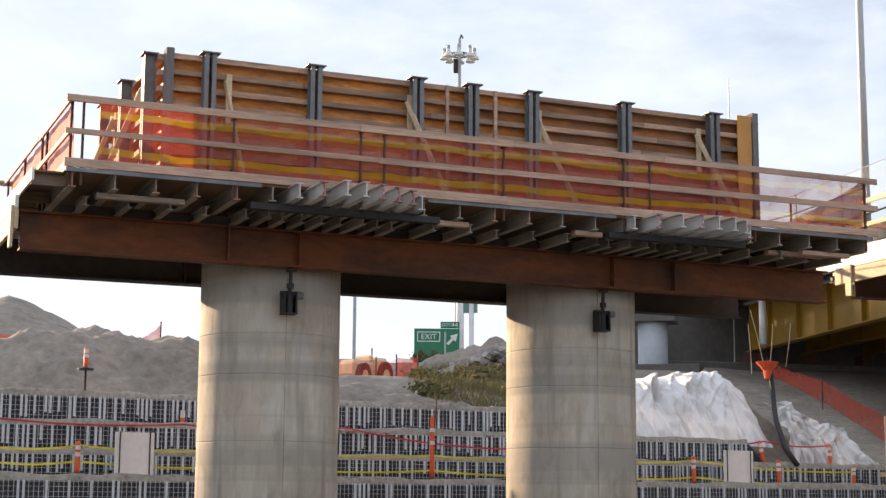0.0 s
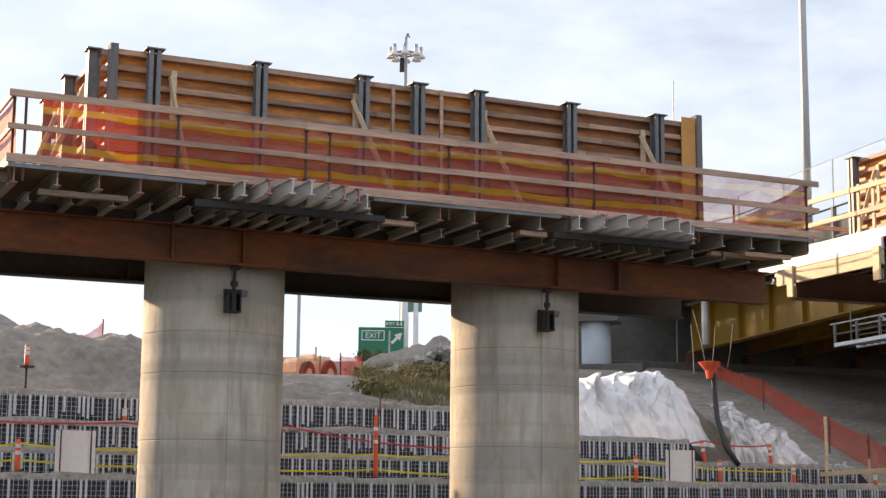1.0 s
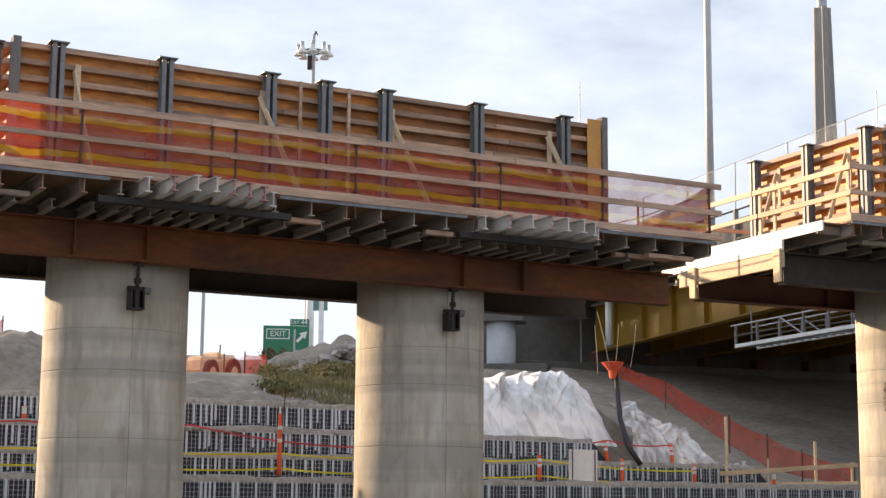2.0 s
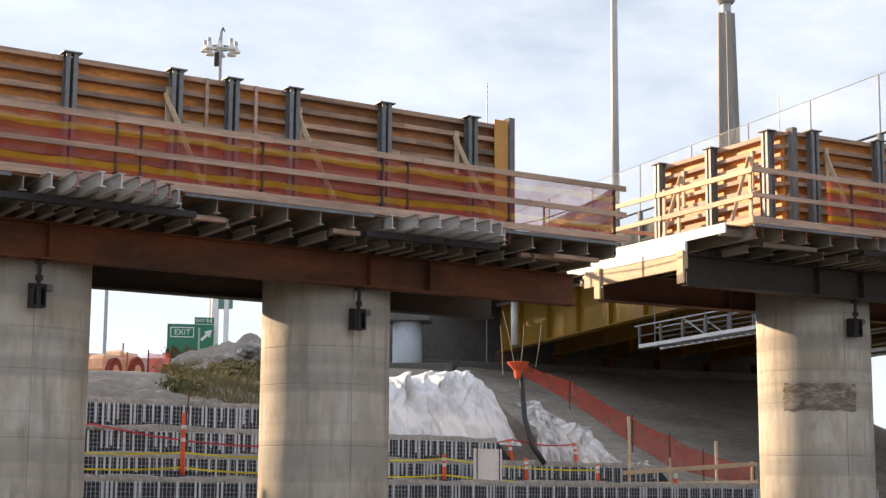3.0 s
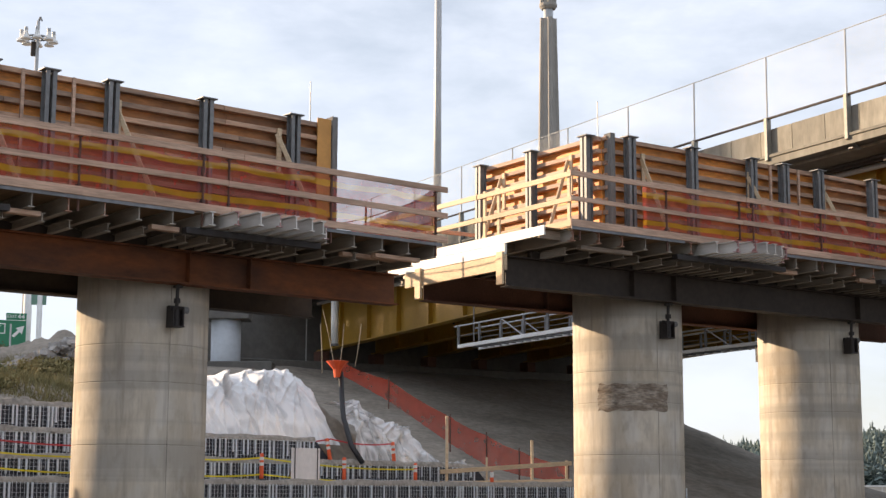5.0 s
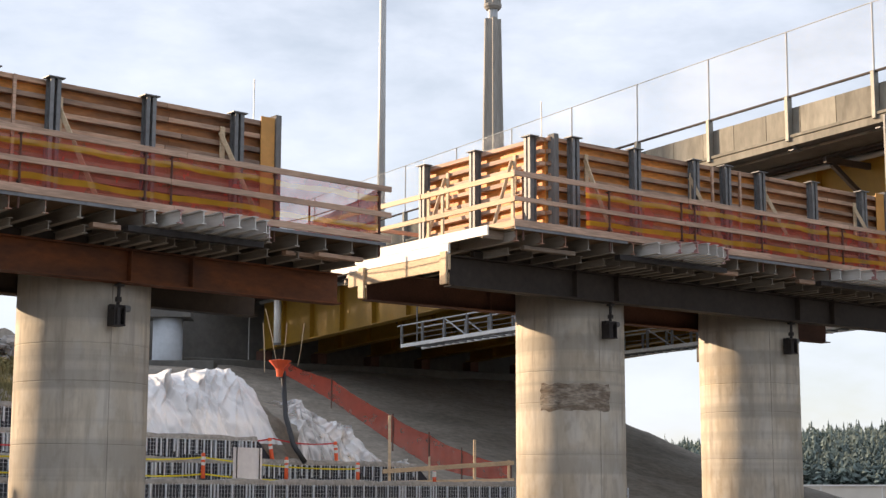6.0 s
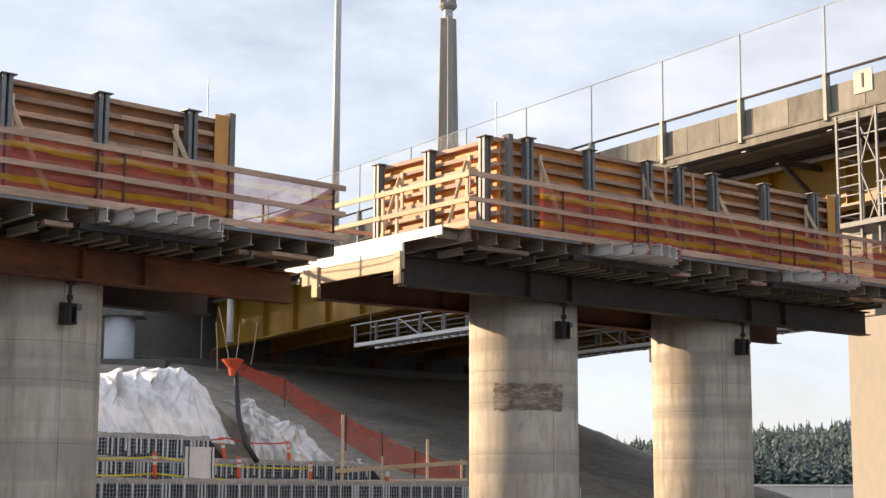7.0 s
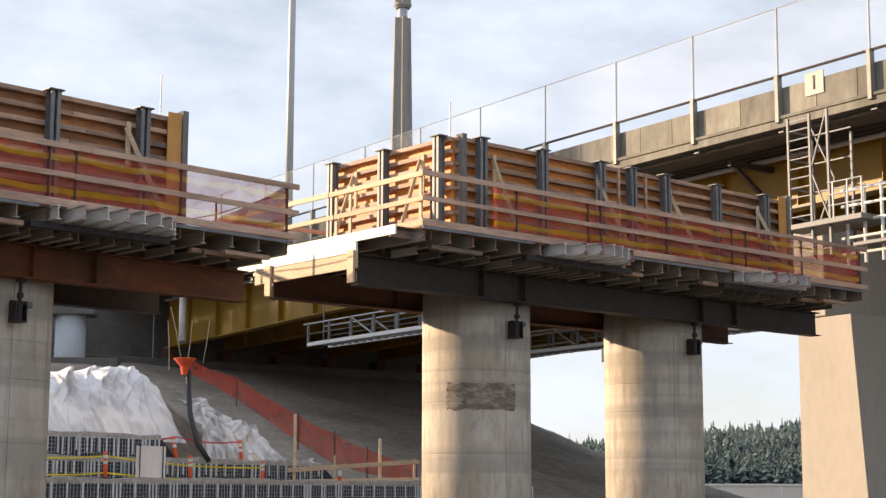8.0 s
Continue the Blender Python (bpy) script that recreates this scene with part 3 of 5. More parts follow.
    rear = M @ pose(LEN, DEEP, 0) @ Matrix.Rotation(radians(180), 4, "Z")
    guardrail(rear, LEN, (0.2, 3, 6, 9, 12, 15), RAILWOOD, "timber guardrail along the rear of the platform")
    spans = ((0.5, LEN - 0.1),) if which == "first" else ((2.0, LEN - 0.1),)
    for a, b in spans:
        t = thing("debris_netting", M @ pose(0, 0.06, 0), "orange and yellow striped debris netting behind the guardrail", "netting", "nettings")
        cuts = [a] + [p for p in POSTS if a + 0.6 < p < b - 0.6] + [b]
        for i, (x0, x1) in enumerate(zip(cuts, cuts[1:])):
            part("net_panel", cloth(x0 - 0.01, x1 + 0.01, 0.02, 1.12, seed=len(which)), NET, t, smooth=True)
        for x in POSTS:
            if a < x < b:
                for z in (0.2, 0.62, 1.02):
                    part("tie", box(x - 0.03, x + 0.03, -0.07, 0.03, z, z + 0.015), DARKIRON, t)
    t = thing("debris_netting", M @ pose(LEN - 0.1, 0, 0) @ Matrix.Rotation(radians(90), 4, "Z"), "sagging debris netting at the platform's end, shade put into its colour" if which == "first" else "orange and yellow striped debris netting at the platform's end", "netting", "nettings")
    part("net", cloth(0.1, DEEP - 0.1, 0.02, 1.12, seed=4.0, wave=0.08, droop=0.15 * (which == "first"), fall=0.85 * (which == "first")), SHADENET if which == "first" else NET, t, smooth=True)
    if which == "first":
        t = thing("debris_netting", M @ pose(0.12, 0, 0) @ Matrix.Rotation(radians(90), 4, "Z"), "orange netting tied to the platform's end rail, sun glow in its colour", "netting", "nettings")
        part("net", cloth(0.1, DEEP - 0.1, 0.02, 1.1, seed=9.0), SUNNET, t, smooth=True)
    # form walls
    W0, W1, N0, N1 = 1.72, 13.1, 1.02, 5.3
    lab = "plywood cap form wall with level timbers, outer side"
    form_wall(M @ pose(W0, N0, 0), W1 - W0, (6.71 - W0, 7.65 - W0), lab, g + " forms", None, 0.55 if which == "first" else 0.45)
    form_wall(M @ pose(W1, N1, 0) @ Matrix.Rotation(radians(180), 4, "Z"), W1 - W0, (), lab, g + " forms")
    # sunward end wall: paler wood puts the sun's light into its timbers
    form_wall(M @ pose(W0, N1, 0) @ Matrix.Rotation(radians(-90), 4, "Z"), N1 - N0, (), "end wall of the cap form, warm plywood, level timbers lightened for sun", g + " forms", RAILWOOD)
    form_wall(M @ pose(W1 - 0.15, N0, 0) @ Matrix.Rotation(radians(90), 4, "Z"), N1 - N0, (), "end wall of the cap form", g + " forms")
    shift = 0.0 if which == "first" else -0.08
    for s in STRONG:
        strongback(M @ pose(s + shift, N0 - 0.235, 0), g + " strongbacks")
    for n in (1.25, 3.15, 5.05):
        strongback(M @ pose(W0 - 0.235, n, 0, 0, 0, -90), g + " strongbacks")
    for x, y, top, nm in ((1.72 - 1.2 * shift, N0 - 0.24, 2.33, "weathered grey corner timber of the form"), (13.16, N0 - 0.2, 2.43, "weathered grey end timber of the form")):
        t = thing("corner_post", M, nm, "post", g)
        part("timber", box(x - 0.05, x + 0.08, y, y + 0.22, 0.0, top, 0.008), GREYWOOD, t)
    t = thing("return_panel", M, "fresh orange plywood return at the form's end", "panel", g)
    part("sheet", box(12.78, 13.1, N0 - 0.165, N0 - 0.145, 0.0, 2.36), NEWPLY, t)
    for s in (2.75, 6.0, 8.52, 11.9):
        brace(M @ pose(s, N0 - 0.145, 0), g + " braces", 0.1 if s < 3 else 0.42)
    for n in (1.85, 4.25):
        brace(M @ pose(W0 - 0.145, n, 0, 0, 0, -90), g + " braces")
    # end of the girders: edge board whitened for the sun, timber beam and its two hanger boards
    t = thing("edge_board", M, "edge board along the platform's end, whitened for full sun", "board", g)
    part("board", box(-0.46, -0.42, 0.3, DEEP + 0.2, -0.17, 0.03, 0.004), SUNPLY, t)
    part("shelf", box(-0.42, -0.002, 0.3, DEEP + 0.2, -0.03, -0.005), PLYDECK, t)
    for n in (0.5, 2.0, 3.5, 5.0, 6.6):
        part("arm", box(-0.44, 0.1, n - 0.04, n + 0.04, -0.205, -0.034, 0.004), TIMBER, t)
    t = thing("end_beam", M, "pale timber beam between two hanger boards at the girder ends", "beam", g)
    part("beam", box(-0.53, -0.46, 1.5, 5.2, -0.74, -0.42, 0.008), NEWWOOD, t)
    part("upper_board", box(-0.53, -0.47, 1.5, 5.9, -0.41, -0.19, 0.006), SUNPLY, t)
    for n in (1.62, 4.62):
        part("hanger_board", box(-0.585, -0.535, n - 0.11, n + 0.11, -1.04, -0.36, 0.008), NEWWOOD, t)


EDGE = material("bluish_edge_angle", (0.20, 0.21, 0.23), 0.6, 0.2, grain=9, vary=0.25, stain=1.2, stain_mix=0.5)
GREYWOOD = material("grey_weathered_timber", (0.17, 0.165, 0.16), 0.85, grain=9, vary=0.35, stain=1.5, stain_mix=0.5, bump=0.3, stretch=(2, 2, 0.4))
NEWPLY = material("fresh_plywood", (0.62, 0.30, 0.08), 0.6, grain=6, vary=0.12, stain=1.0, stain_mix=0.2, bump=0.05)
# board colour pushed to white to carry the glare of full sun
SUNPLY = material("sun_whitened_board", (0.86, 0.85, 0.81), 0.6, grain=8, vary=0.12, stain=1.2, stain_mix=0.2, bump=0.1)
CAP1 = pose(-11.28, 21.10, EYE + 4.92, 0, 0, 37.33)
CAP2 = pose(3.408, 30.497, EYE + 5.33, 0, 0, 33.5)
cap(CAP1, EYE + 4.92, RUST, "first")
cap(CAP2, EYE + 5.33, DARKSTEEL, "second")


# ---- ground, embankment and soil heaps ----
WO, WA = Vector((-17.9, 33.5)), radians(42)       # the wire-faced wall's line
WE, WN = Vector((math.cos(WA), math.sin(WA))), Vector((-math.sin(WA), math.cos(WA)))
BA = radians(118)                                   # the standing bridge's line
BU, BV = Vector((math.cos(BA), math.sin(BA))), Vector((math.sin(BA), -math.cos(BA)))


def smooth01(x):
    x = min(1.0, max(0.0, x))
    return x * x * (3 - 2 * x)


def rough_noise(x, y, s):
    return noise.fractal((x * s, y * s, 0.3), 1.0, 2.0, 4)


def ground_height(x, y):
    p = Vector((x, y))
    w, q = (p - WO).dot(WE), (p - WO).dot(WN)
    a, b = p.dot(BU), p.dot(BV)
    fill = 0.0
    if q > 0.4:
        top = 3.8 - 1.9 * smooth01((w - 16) / 12)
        rise = 1.9 * smooth01((q - 8) / 5) + 2.8 * smooth01((q - 11) / 10) * smooth01((w - 17) / 8)
        fill = top + rise * smooth01((w + 2) / 8) * smooth01((32 - w) / 8)
        fill *= smooth01((44 - w) / 10)
    # end slope of the approach embankment under and beside the bridge
    bank = 8.4 * min(1.0, max(0.0, (a - 42) / 36)) * (1 - min(1.0, max(0.0, (b + 0.5 * (78 - a) - 55) / 24)))
    if w < 36 and q <= 0.4:
        bank = 0.0
    z = max(fill, bank)
    if z > 0.3:
        z += 0.22 * rough_noise(x, y, 0.3) * min(1, z)
    return z


def ground():
    xs = np.unique(np.concatenate([np.array([-3000, -1500, -700, -350, -200, -130]), np.linspace(-90, 90, 226), np.array([130, 200, 350, 700, 1500, 3000])]))
    ys = np.unique(np.concatenate([np.array([-3000, -1000, -300, -100, -30, 0, 15]), np.linspace(26, 150, 156), np.array([180, 240, 350, 700, 1500, 3000])]))
    verts = [(float(x), float(y), ground_height(float(x), float(y))) for y in ys for x in xs]
    n = len(xs)
    faces = [(j * n + i, j * n + i + 1, (j + 1) * n + i + 1, (j + 1) * n + i) for j in range(len(ys) - 1) for i in range(n - 1)]
    me = bpy.data.meshes.new("ground")
    me.from_pydata(verts, [], faces)
    me.materials.append(SOIL)
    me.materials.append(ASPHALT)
    me.polygons.foreach_set("use_smooth", [True] * len(faces))
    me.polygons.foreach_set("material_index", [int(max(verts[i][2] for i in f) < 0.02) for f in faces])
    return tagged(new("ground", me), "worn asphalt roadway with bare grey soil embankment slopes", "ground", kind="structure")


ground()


def heap(name, cx, cy, rx, ry, z0, h, mat, label, cat, seed=0.0, rot=0.0, power=1.4, res=70, rough=0.35):
    """A tipped heap of soil with a rough skin."""
    bm = bmesh.new()
    g = []
    for i in range(res + 1):
        row = []
        for j in range(res + 1):
            u, v = 2 * i / res - 1, 2 * j / res - 1
            r = math.hypot(u, v)
            r2 = r * (1 + 0.22 * noise.noise((u * 1.4 + seed, v * 1.4, seed)))
            z = h * smooth01(1 - r2) if power > 1.9 else h * max(0.0, 1 - r2 ** power)
            z += rough * min(1, z) * (noise.fractal((u * rx * 0.7 + seed, v * ry * 0.7, seed), 1.0, 2.1, 5) + 0.35 * noise.fractal((u * rx * 2.6, v * ry * 2.6, seed), 1.0, 2.0, 4)) - (0.4 if r2 > 1 else 0)
            row.append(bm.verts.new((u * rx, v * ry, z)))
        g.append(row)
    for i in range(res):
        for j in range(res):
            bm.faces.new((g[i][j], g[i + 1][j], g[i + 1][j + 1], g[i][j + 1]))
    t = thing(name, pose(cx, cy, z0, 0, 0, rot), label, cat, "soil heaps")
    part("soil", bm, mat, t, smooth=True)
    return t


def at(az, dist, h=0.0):
    """Place on the bearing az (degrees right of straight ahead) at that distance; h over the eye."""
    return Vector((dist * math.sin(radians(az)), dist * math.cos(radians(az)), EYE + h))


p = at(-29.9, 62)
heap("soil_heap", p.x, p.y, 11, 11, 3.0, 6.1, SOIL, "smooth conical heap of grey fill soil", "soil heap", 3.3, 0, 1.15, rough=0.12)
p = at(-26.5, 47)
heap("soil_heap", p.x, p.y, 8.5, 5, 3.5, 2.7, SOIL, "rough lumpy heap of excavated soil", "soil heap", 1.2, 42, 1.9, rough=0.34, res=110)
p = at(-20.5, 51)
heap("soil_heap", p.x, p.y, 9.5, 5, 3.6, 1.75, SOIL, "long rough bank of excavated soil", "soil heap", 7.7, 42, 1.8, rough=0.25, res=110)


# ---- wire-faced retaining wall in tiers ----
WALL = pose(WO.x, WO.y, EYE, 0, 0, 42)
TIERS = ((2.30, 1.60, 0.0, -16, 15.9), (1.58, 0.92, -0.5, -16, 20.3), (0.90, 0.36, -1.0, -16, 26.5), (0.30, -1.5, -2.2, -16, 36))
t = thing("retaining_wall", WALL, "tiered wire-faced soil wall with black fabric behind the mesh", "retaining wall", kind="structure")
for top, bot, q, w0, w1 in TIERS:
    part("fabric_face", box(w0, w1, q + 0.05, q + 0.6, bot - 0.3, top, 0.02), FABRIC, t, "black geotextile behind the wire")
    if w1 < 30:
        wedge = section([(q + 0.05, bot - 0.3), (q + 0.6, bot - 0.3), (q + 0.6, top), (q + 0.05, top)], w1, w1 + 1.0)
        for v in wedge.verts:
            if v.co.x > w1 + 0.5 and v.co.z > bot:
                v.co.x = w1 + 0.05
        part("fabric_end", wedge, FABRIC, t, "sloping end of the black fabric face")
    wires = bmesh.new()
    pitch = 0.11
    for i in range(int((w1 - w0) / pitch)):
        x = w0 + i * pitch
        add_box(wires, x, x + 0.009, q, q + 0.009, bot - 0.1, top)
    for j in range(int((top - bot) / pitch) + 1):
        add_box(wires, w0, w1, q - 0.004, q + 0.006, bot + j * pitch, bot + j * pitch + 0.007)
    part("mesh", wires, WIRE, t, "galvanised welded wire")
    struts = bmesh.new()
    x = w0
    while x < w1:
        b = top - (top - max(bot, top - 0.7)) * random.uniform(0.55, 1.0)
        add_box(struts, x, x + 0.055, q - 0.03, q - 0.008, b, top - 0.01)
        x += random.choice((0.11, 0.15, 0.2, 0.26, 0.36)) if top > 0.5 else random.choice((0.5, 0.12, 0.5))
    part("strut", struts, WIRE, t, "galvanised strut ends")
    # gravel along the ledge
    bm = bmesh.new()
    n = int((w1 - w0) / 0.2)
    g = []
    for i in range(n + 1):
        x = w0 + (w1 - w0) * i / n
        e = 0.08 * noise.fractal((x * 0.9, q, 5.0), 1, 2, 4) + 0.10
        g.append([bm.verts.new((x, q + y, top - 0.02 + z)) for y, z in ((0.01, 0.0), (0.06, 0.05 + e), (0.25, 0.07 + e), (0.62, 0.03))])
    for i in range(n):
        for j in range(3):
            bm.faces.new((g[i][j], g[i + 1][j], g[i + 1][j + 1], g[i][j + 1]))
    part("gravel_ledge", bm, GRAVEL, t, "loose gravel on the ledge", smooth=True)

# ---- the standing bridge ----
BM = Matrix.Translation((0, 0, EYE)) @ Matrix(((BU.x, BV.x, 0, 0), (BU.y, BV.y, 0, 0), (0, 0, 1, 0), (0, 0, 0, 1)))   # x along, y to its far side, z from the eye
B0, A0, A1 = 34.6, 4.0, 100.0
t = thing("standing_bridge", BM, "standing highway bridge with concrete parapet on yellow steel girders", "bridge", kind="structure")
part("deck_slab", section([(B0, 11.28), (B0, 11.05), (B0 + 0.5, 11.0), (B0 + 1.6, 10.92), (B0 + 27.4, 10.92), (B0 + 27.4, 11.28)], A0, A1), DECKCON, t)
a = A0
while a < A1 - 1:      # parapet cast in lengths with open joints
    part("parapet", section([(B0 + 0.08, 11.28), (B0 + 0.08, 12.2), (B0 + 0.3, 12.2), (B0 + 0.45, 11.28)], a + 0.012, a + 1.52), PARAPET, t)
    a += 1.535
part("ledge", box(A0, A1, B0 - 0.1, B0 + 0.3, 11.2, 11.3, 0.01), PARAPET, t)
part("fascia", box(A0, A1, B0 - 0.05, B0 - 0.002, 10.95, 11.197, 0.01), PARAPET, t)
part("drip_edge", box(A0, A1, B0 + 0.52, B0 + 0.60, 10.90, 10.985, 0.01), PARAPET, t)
for b in (37.7, 41.2, 44.7, 48.2, 51.7, 55.2, 58.7):
    bm = section(i_profile(0.6, 2.28, 0.06, 0.03, 8.64, b), A0, 80.5)
    for v in bm.verts:
        if v.co.z < 9.5:
            v.co.z += 0.0215 * (56 - v.co.x)
    g = part("girder", bm, YELLOW, t, "yellow painted plate girder")
    a = 30.0
    while a < 79:
        part("web_stiffener", box(a, a + 0.03, b - 0.27, b - 0.02, 8.705 + 0.0215 * (56 - a), 10.85), YELLOW, g)
        a += 3.4
for a in range(36, 80, 7):
    part("cross_frame", merge(beam((a, 37.8, 9.0), (a, 41.1, 10.6), 0.1, 0.1), beam((a, 37.8, 10.6), (a, 41.1, 9.0), 0.1, 0.1)), DARKSTEEL, t)
part("utility_pipe", tube([(A0, 37.22, 10.80), (80, 37.22, 10.80)], 0.10, 10), GALVLIGHT, t)
part("conduit", tube([(A0, 36.6, 10.84), (80, 36.6, 10.84)], 0.07, 8), DARKSTEEL, t)
part("conduit", tube([(A0, 36.3, 10.84), (80, 36.3, 10.84)], 0.05, 8), DARKSTEEL, t)
for a in (34.6, 41.6, 48.6):
    part("knee_bracket", merge(beam((a, 35.6, 10.55), (a, 37.6, 10.55), 0.14, 0.2), beam((a, 35.9, 10.45), (a, 37.6, 9.3), 0.14, 0.16)), DARKSTEEL, t, "dark steel bracket below the deck edge")
ab = thing("abutment", BM, "concrete abutment under the girder ends", "abutment", kind="structure")
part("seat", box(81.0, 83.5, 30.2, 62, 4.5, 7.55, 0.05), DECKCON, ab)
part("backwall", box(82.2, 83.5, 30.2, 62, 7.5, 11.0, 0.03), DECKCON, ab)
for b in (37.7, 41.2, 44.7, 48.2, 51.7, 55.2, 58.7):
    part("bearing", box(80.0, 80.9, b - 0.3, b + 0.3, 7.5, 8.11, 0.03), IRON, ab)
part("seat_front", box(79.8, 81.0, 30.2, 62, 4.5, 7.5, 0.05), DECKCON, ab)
POSTA = [27.97 + 3.5 * k + 0.058 * k * (k - 1) for k in range(-1, 13)]
for a in POSTA:
    t = thing("fence_post", BM, "grey steel fence post bolted to the bridge parapet", "fence post", "fence posts on the bridge")
    part("foot", box(a - 0.08, a + 0.08, B0 - 0.14, B0 + 0.06, 11.1, 12.58, 0.015), GALVDULL, t)
    part("gusset", merge(beam((a, B0 - 0.04, 11.1), (a, B0 + 0.35, 10.88), 0.1, 0.06), box(a - 0.1, a + 0.1, B0 + 0.02, B0 + 0.4, 10.82, 10.86)), GALV, t)
    part("upright", tube([(a, B0 - 0.04, 12.5), (a - 0.02, B0 - 0.04, 14.7)], 0.03, 8), GALVLIGHT, t)
t = thing("bridge_rail", BM, "dark steel pipe rail along the top of the parapet", "rail")
part("pipe", tube([(A0, B0 - 0.04, 12.55), (A1, B0 - 0.04, 12.55)], 0.045, 8), DARKSTEEL, t)
t = thing("chain_link_fence", BM, "thin galvanised chain-link fence above the parapet", "fence")
part("top_wire", tube([(A0, B0 - 0.04, 14.69), (A1, B0 - 0.04, 14.69)], 0.016, 6), GALVLIGHT, t)
vs, fs = [], []
pitch, hgt = 0.09, 2.1
for sgn in (1, -1):
    for i in range(int((72 - 20) / pitch)):
        x = 20 + i * pitch
        x2 = x + sgn * hgt
        n = len(vs)
        y = B0 - 0.04 + 0.004 * sgn
        vs += [(x, y, 12.57), (x + 0.0026, y, 12.57), (x2 + 0.0026, y, 12.57 + hgt), (x2, y, 12.57 + hgt)]
        fs.append((n, n + 1, n + 2, n + 3))
me = bpy.data.meshes.new("chain_link")
me.from_pydata(vs, [], fs)
part("chain_link", me, GALVLIGHT, t)

t = thing("number_plate_board", BM, "white board with a black digit on the parapet", "sign")
part("board", box(29.78, 30.5, B0 + 0.045, B0 + 0.075, 11.72, 12.42, 0.006), BOARDW, t)


def letters(name, text, size, m, mat, parent, depth=0.01):
    cu = bpy.data.curves.new(name, "FONT")
    cu.body, cu.size, cu.extrude = text, size, depth
    cu.align_x, cu.align_y = "CENTER", "CENTER"
    tmp = bpy.data.objects.new("tmp", cu)
    scene.collection.objects.link(tmp)
    dg = bpy.context.evaluated_depsgraph_get()
    me = bpy.data.meshes.new_from_object(tmp.evaluated_get(dg))
    bpy.data.objects.remove(tmp)
    me.materials.clear()
    ob = part(name, me, mat, parent)
    ob.matrix_local = m
    return ob


letters("digit", "1", 0.62, pose(30.14, B0 + 0.035, 12.07) @ Matrix(((-1, 0, 0, 0), (0, 0, 1, 0), (0, 1, 0, 0), (0, 0, 0, 1))), BLACKPAINT, t)

# access stair tower hung beside the bridge
t = thing("stair_tower", BM, "galvanised access ladder tower hung from the bridge", "ladder tower")
for a, b in ((28.55, 33.3), (29.2, 33.3), (30.0, 33.3), (28.55, 34.3), (30.0, 34.3)):
    part("leg", box(a - 0.035, a + 0.035, b - 0.035, b + 0.035, 6.6, 10.75 - 0.5 * (b > 34)), GALV, t)
for k in range(14):
    z = 7.0 + 0.28 * k
    part("rung", tube([(29.2, 33.3, z), (30.0, 33.3, z)], 0.02, 6), GALVLIGHT, t)
    if k % 3 == 0:
        part("ring_bar", box(29.97, 30.03, 33.3, 34.3, z, z + 0.04), GALV, t)
        part("ring_bar", box(28.55, 30.0, 34.28, 34.32, z, z + 0.04), GALV, t)
for (p, q) in (((28.55, 33.3, 7.6), (29.2, 33.3, 9.1)), ((29.2, 33.3, 9.1), (28.55, 33.3, 10.8)), ((30.0, 34.3, 7.4), (29.2, 34.3, 9.0)), ((29.2, 34.3, 9.0), (30, 34.3, 10.6))):
    part("diagonal", beam(p, q, 0.04, 0.05), GALV, t)
part("landing", box(27.3, 30.2, 33.1, 34.5, 7.45, 7.60, 0.01), GALV, t)
for a in (27.3, 27.8, 28.3):
    part("rail_post", tube([(a, 33.15, 7.6), (a, 33.15, 8.6)], 0.025, 6), GALVLIGHT, t)
for z in (7.95, 8.25, 8.6):
    part("guard_bar", tube([(27.3, 33.15, z), (28.5, 33.15, z)], 0.022, 6), GALVLIGHT, t)

# work platform frames by the stair tower
t = thing("scaffold_frame", BM, "white pipe scaffold frame under the bridge", "scaffold")
for a in (24.0, 24.8, 25.6, 26.3, 27.0, 27.6, 28.2):
    part("standard", tube([(a, 33.6, 6.3), (a, 33.6, 8.5)], 0.05, 8), WHITEPAINT, t)
for z in (6.6, 7.05, 7.5, 7.95, 8.4):
    part("ledger", tube([(23.8, 33.6, z), (28.4, 33.6, z)], 0.045, 8), WHITEPAINT, t)
part("planks", box(23.6, 27.8, 33.3, 34.6, 6.75, 6.85, 0.01), GALV, t)


def catwalk(b, a0, a1, z0, label):
    t = thing("catwalk", BM, label, "catwalk", "catwalks")
    for y in (b, b + 1.1):
        part("lower_chord", box(a0, a1, y - 0.06, y + 0.06, z0, z0 + 0.16, 0.01), WHITEPAINT, t)
        part("upper_chord", box(a0, a1 + 0.4, y - 0.03, y + 0.03, z0 + 0.98, z0 + 1.04, 0.008), GALVLIGHT, t)
        part("middle_bar", tube([(a0, y, z0 + 0.55), (a1, y, z0 + 0.55)], 0.02, 6), GALV, t)
        n = int((a1 - a0) / 1.7)
        for i in range(n + 1):
            a = a0 + (a1 - a0) * i / n
            part("upright", box(a - 0.045, a + 0.045, y - 0.045, y + 0.045, z0 - 0.02, z0 + 1.0), GALV, t)
            if i % 3 == 1 and i < n:
                part("brace", beam((a, y, z0 + 0.1), (a + (a1 - a0) / n, y, z0 + 1.0), 0.05, 0.05), GALVLIGHT, t)
    for i in range(int((a1 - a0) / 0.6)):
        part("cross_bar", box(a0 + 0.6 * i, a0 + 0.6 * i + 0.06, b, b + 1.1, z0 + 0.02, z0 + 0.08), GALV, t)
    for a in (a0 + 1.2, a1 - 0.5):
        part("hanger", tube([(a, b + 0.5, z0), (a, b + 0.5, 8.8)], 0.03, 6), GALV, t)


catwalk(35.0, 42.0, 60.2, 6.55, "pale steel catwalk truss slung under the bridge")
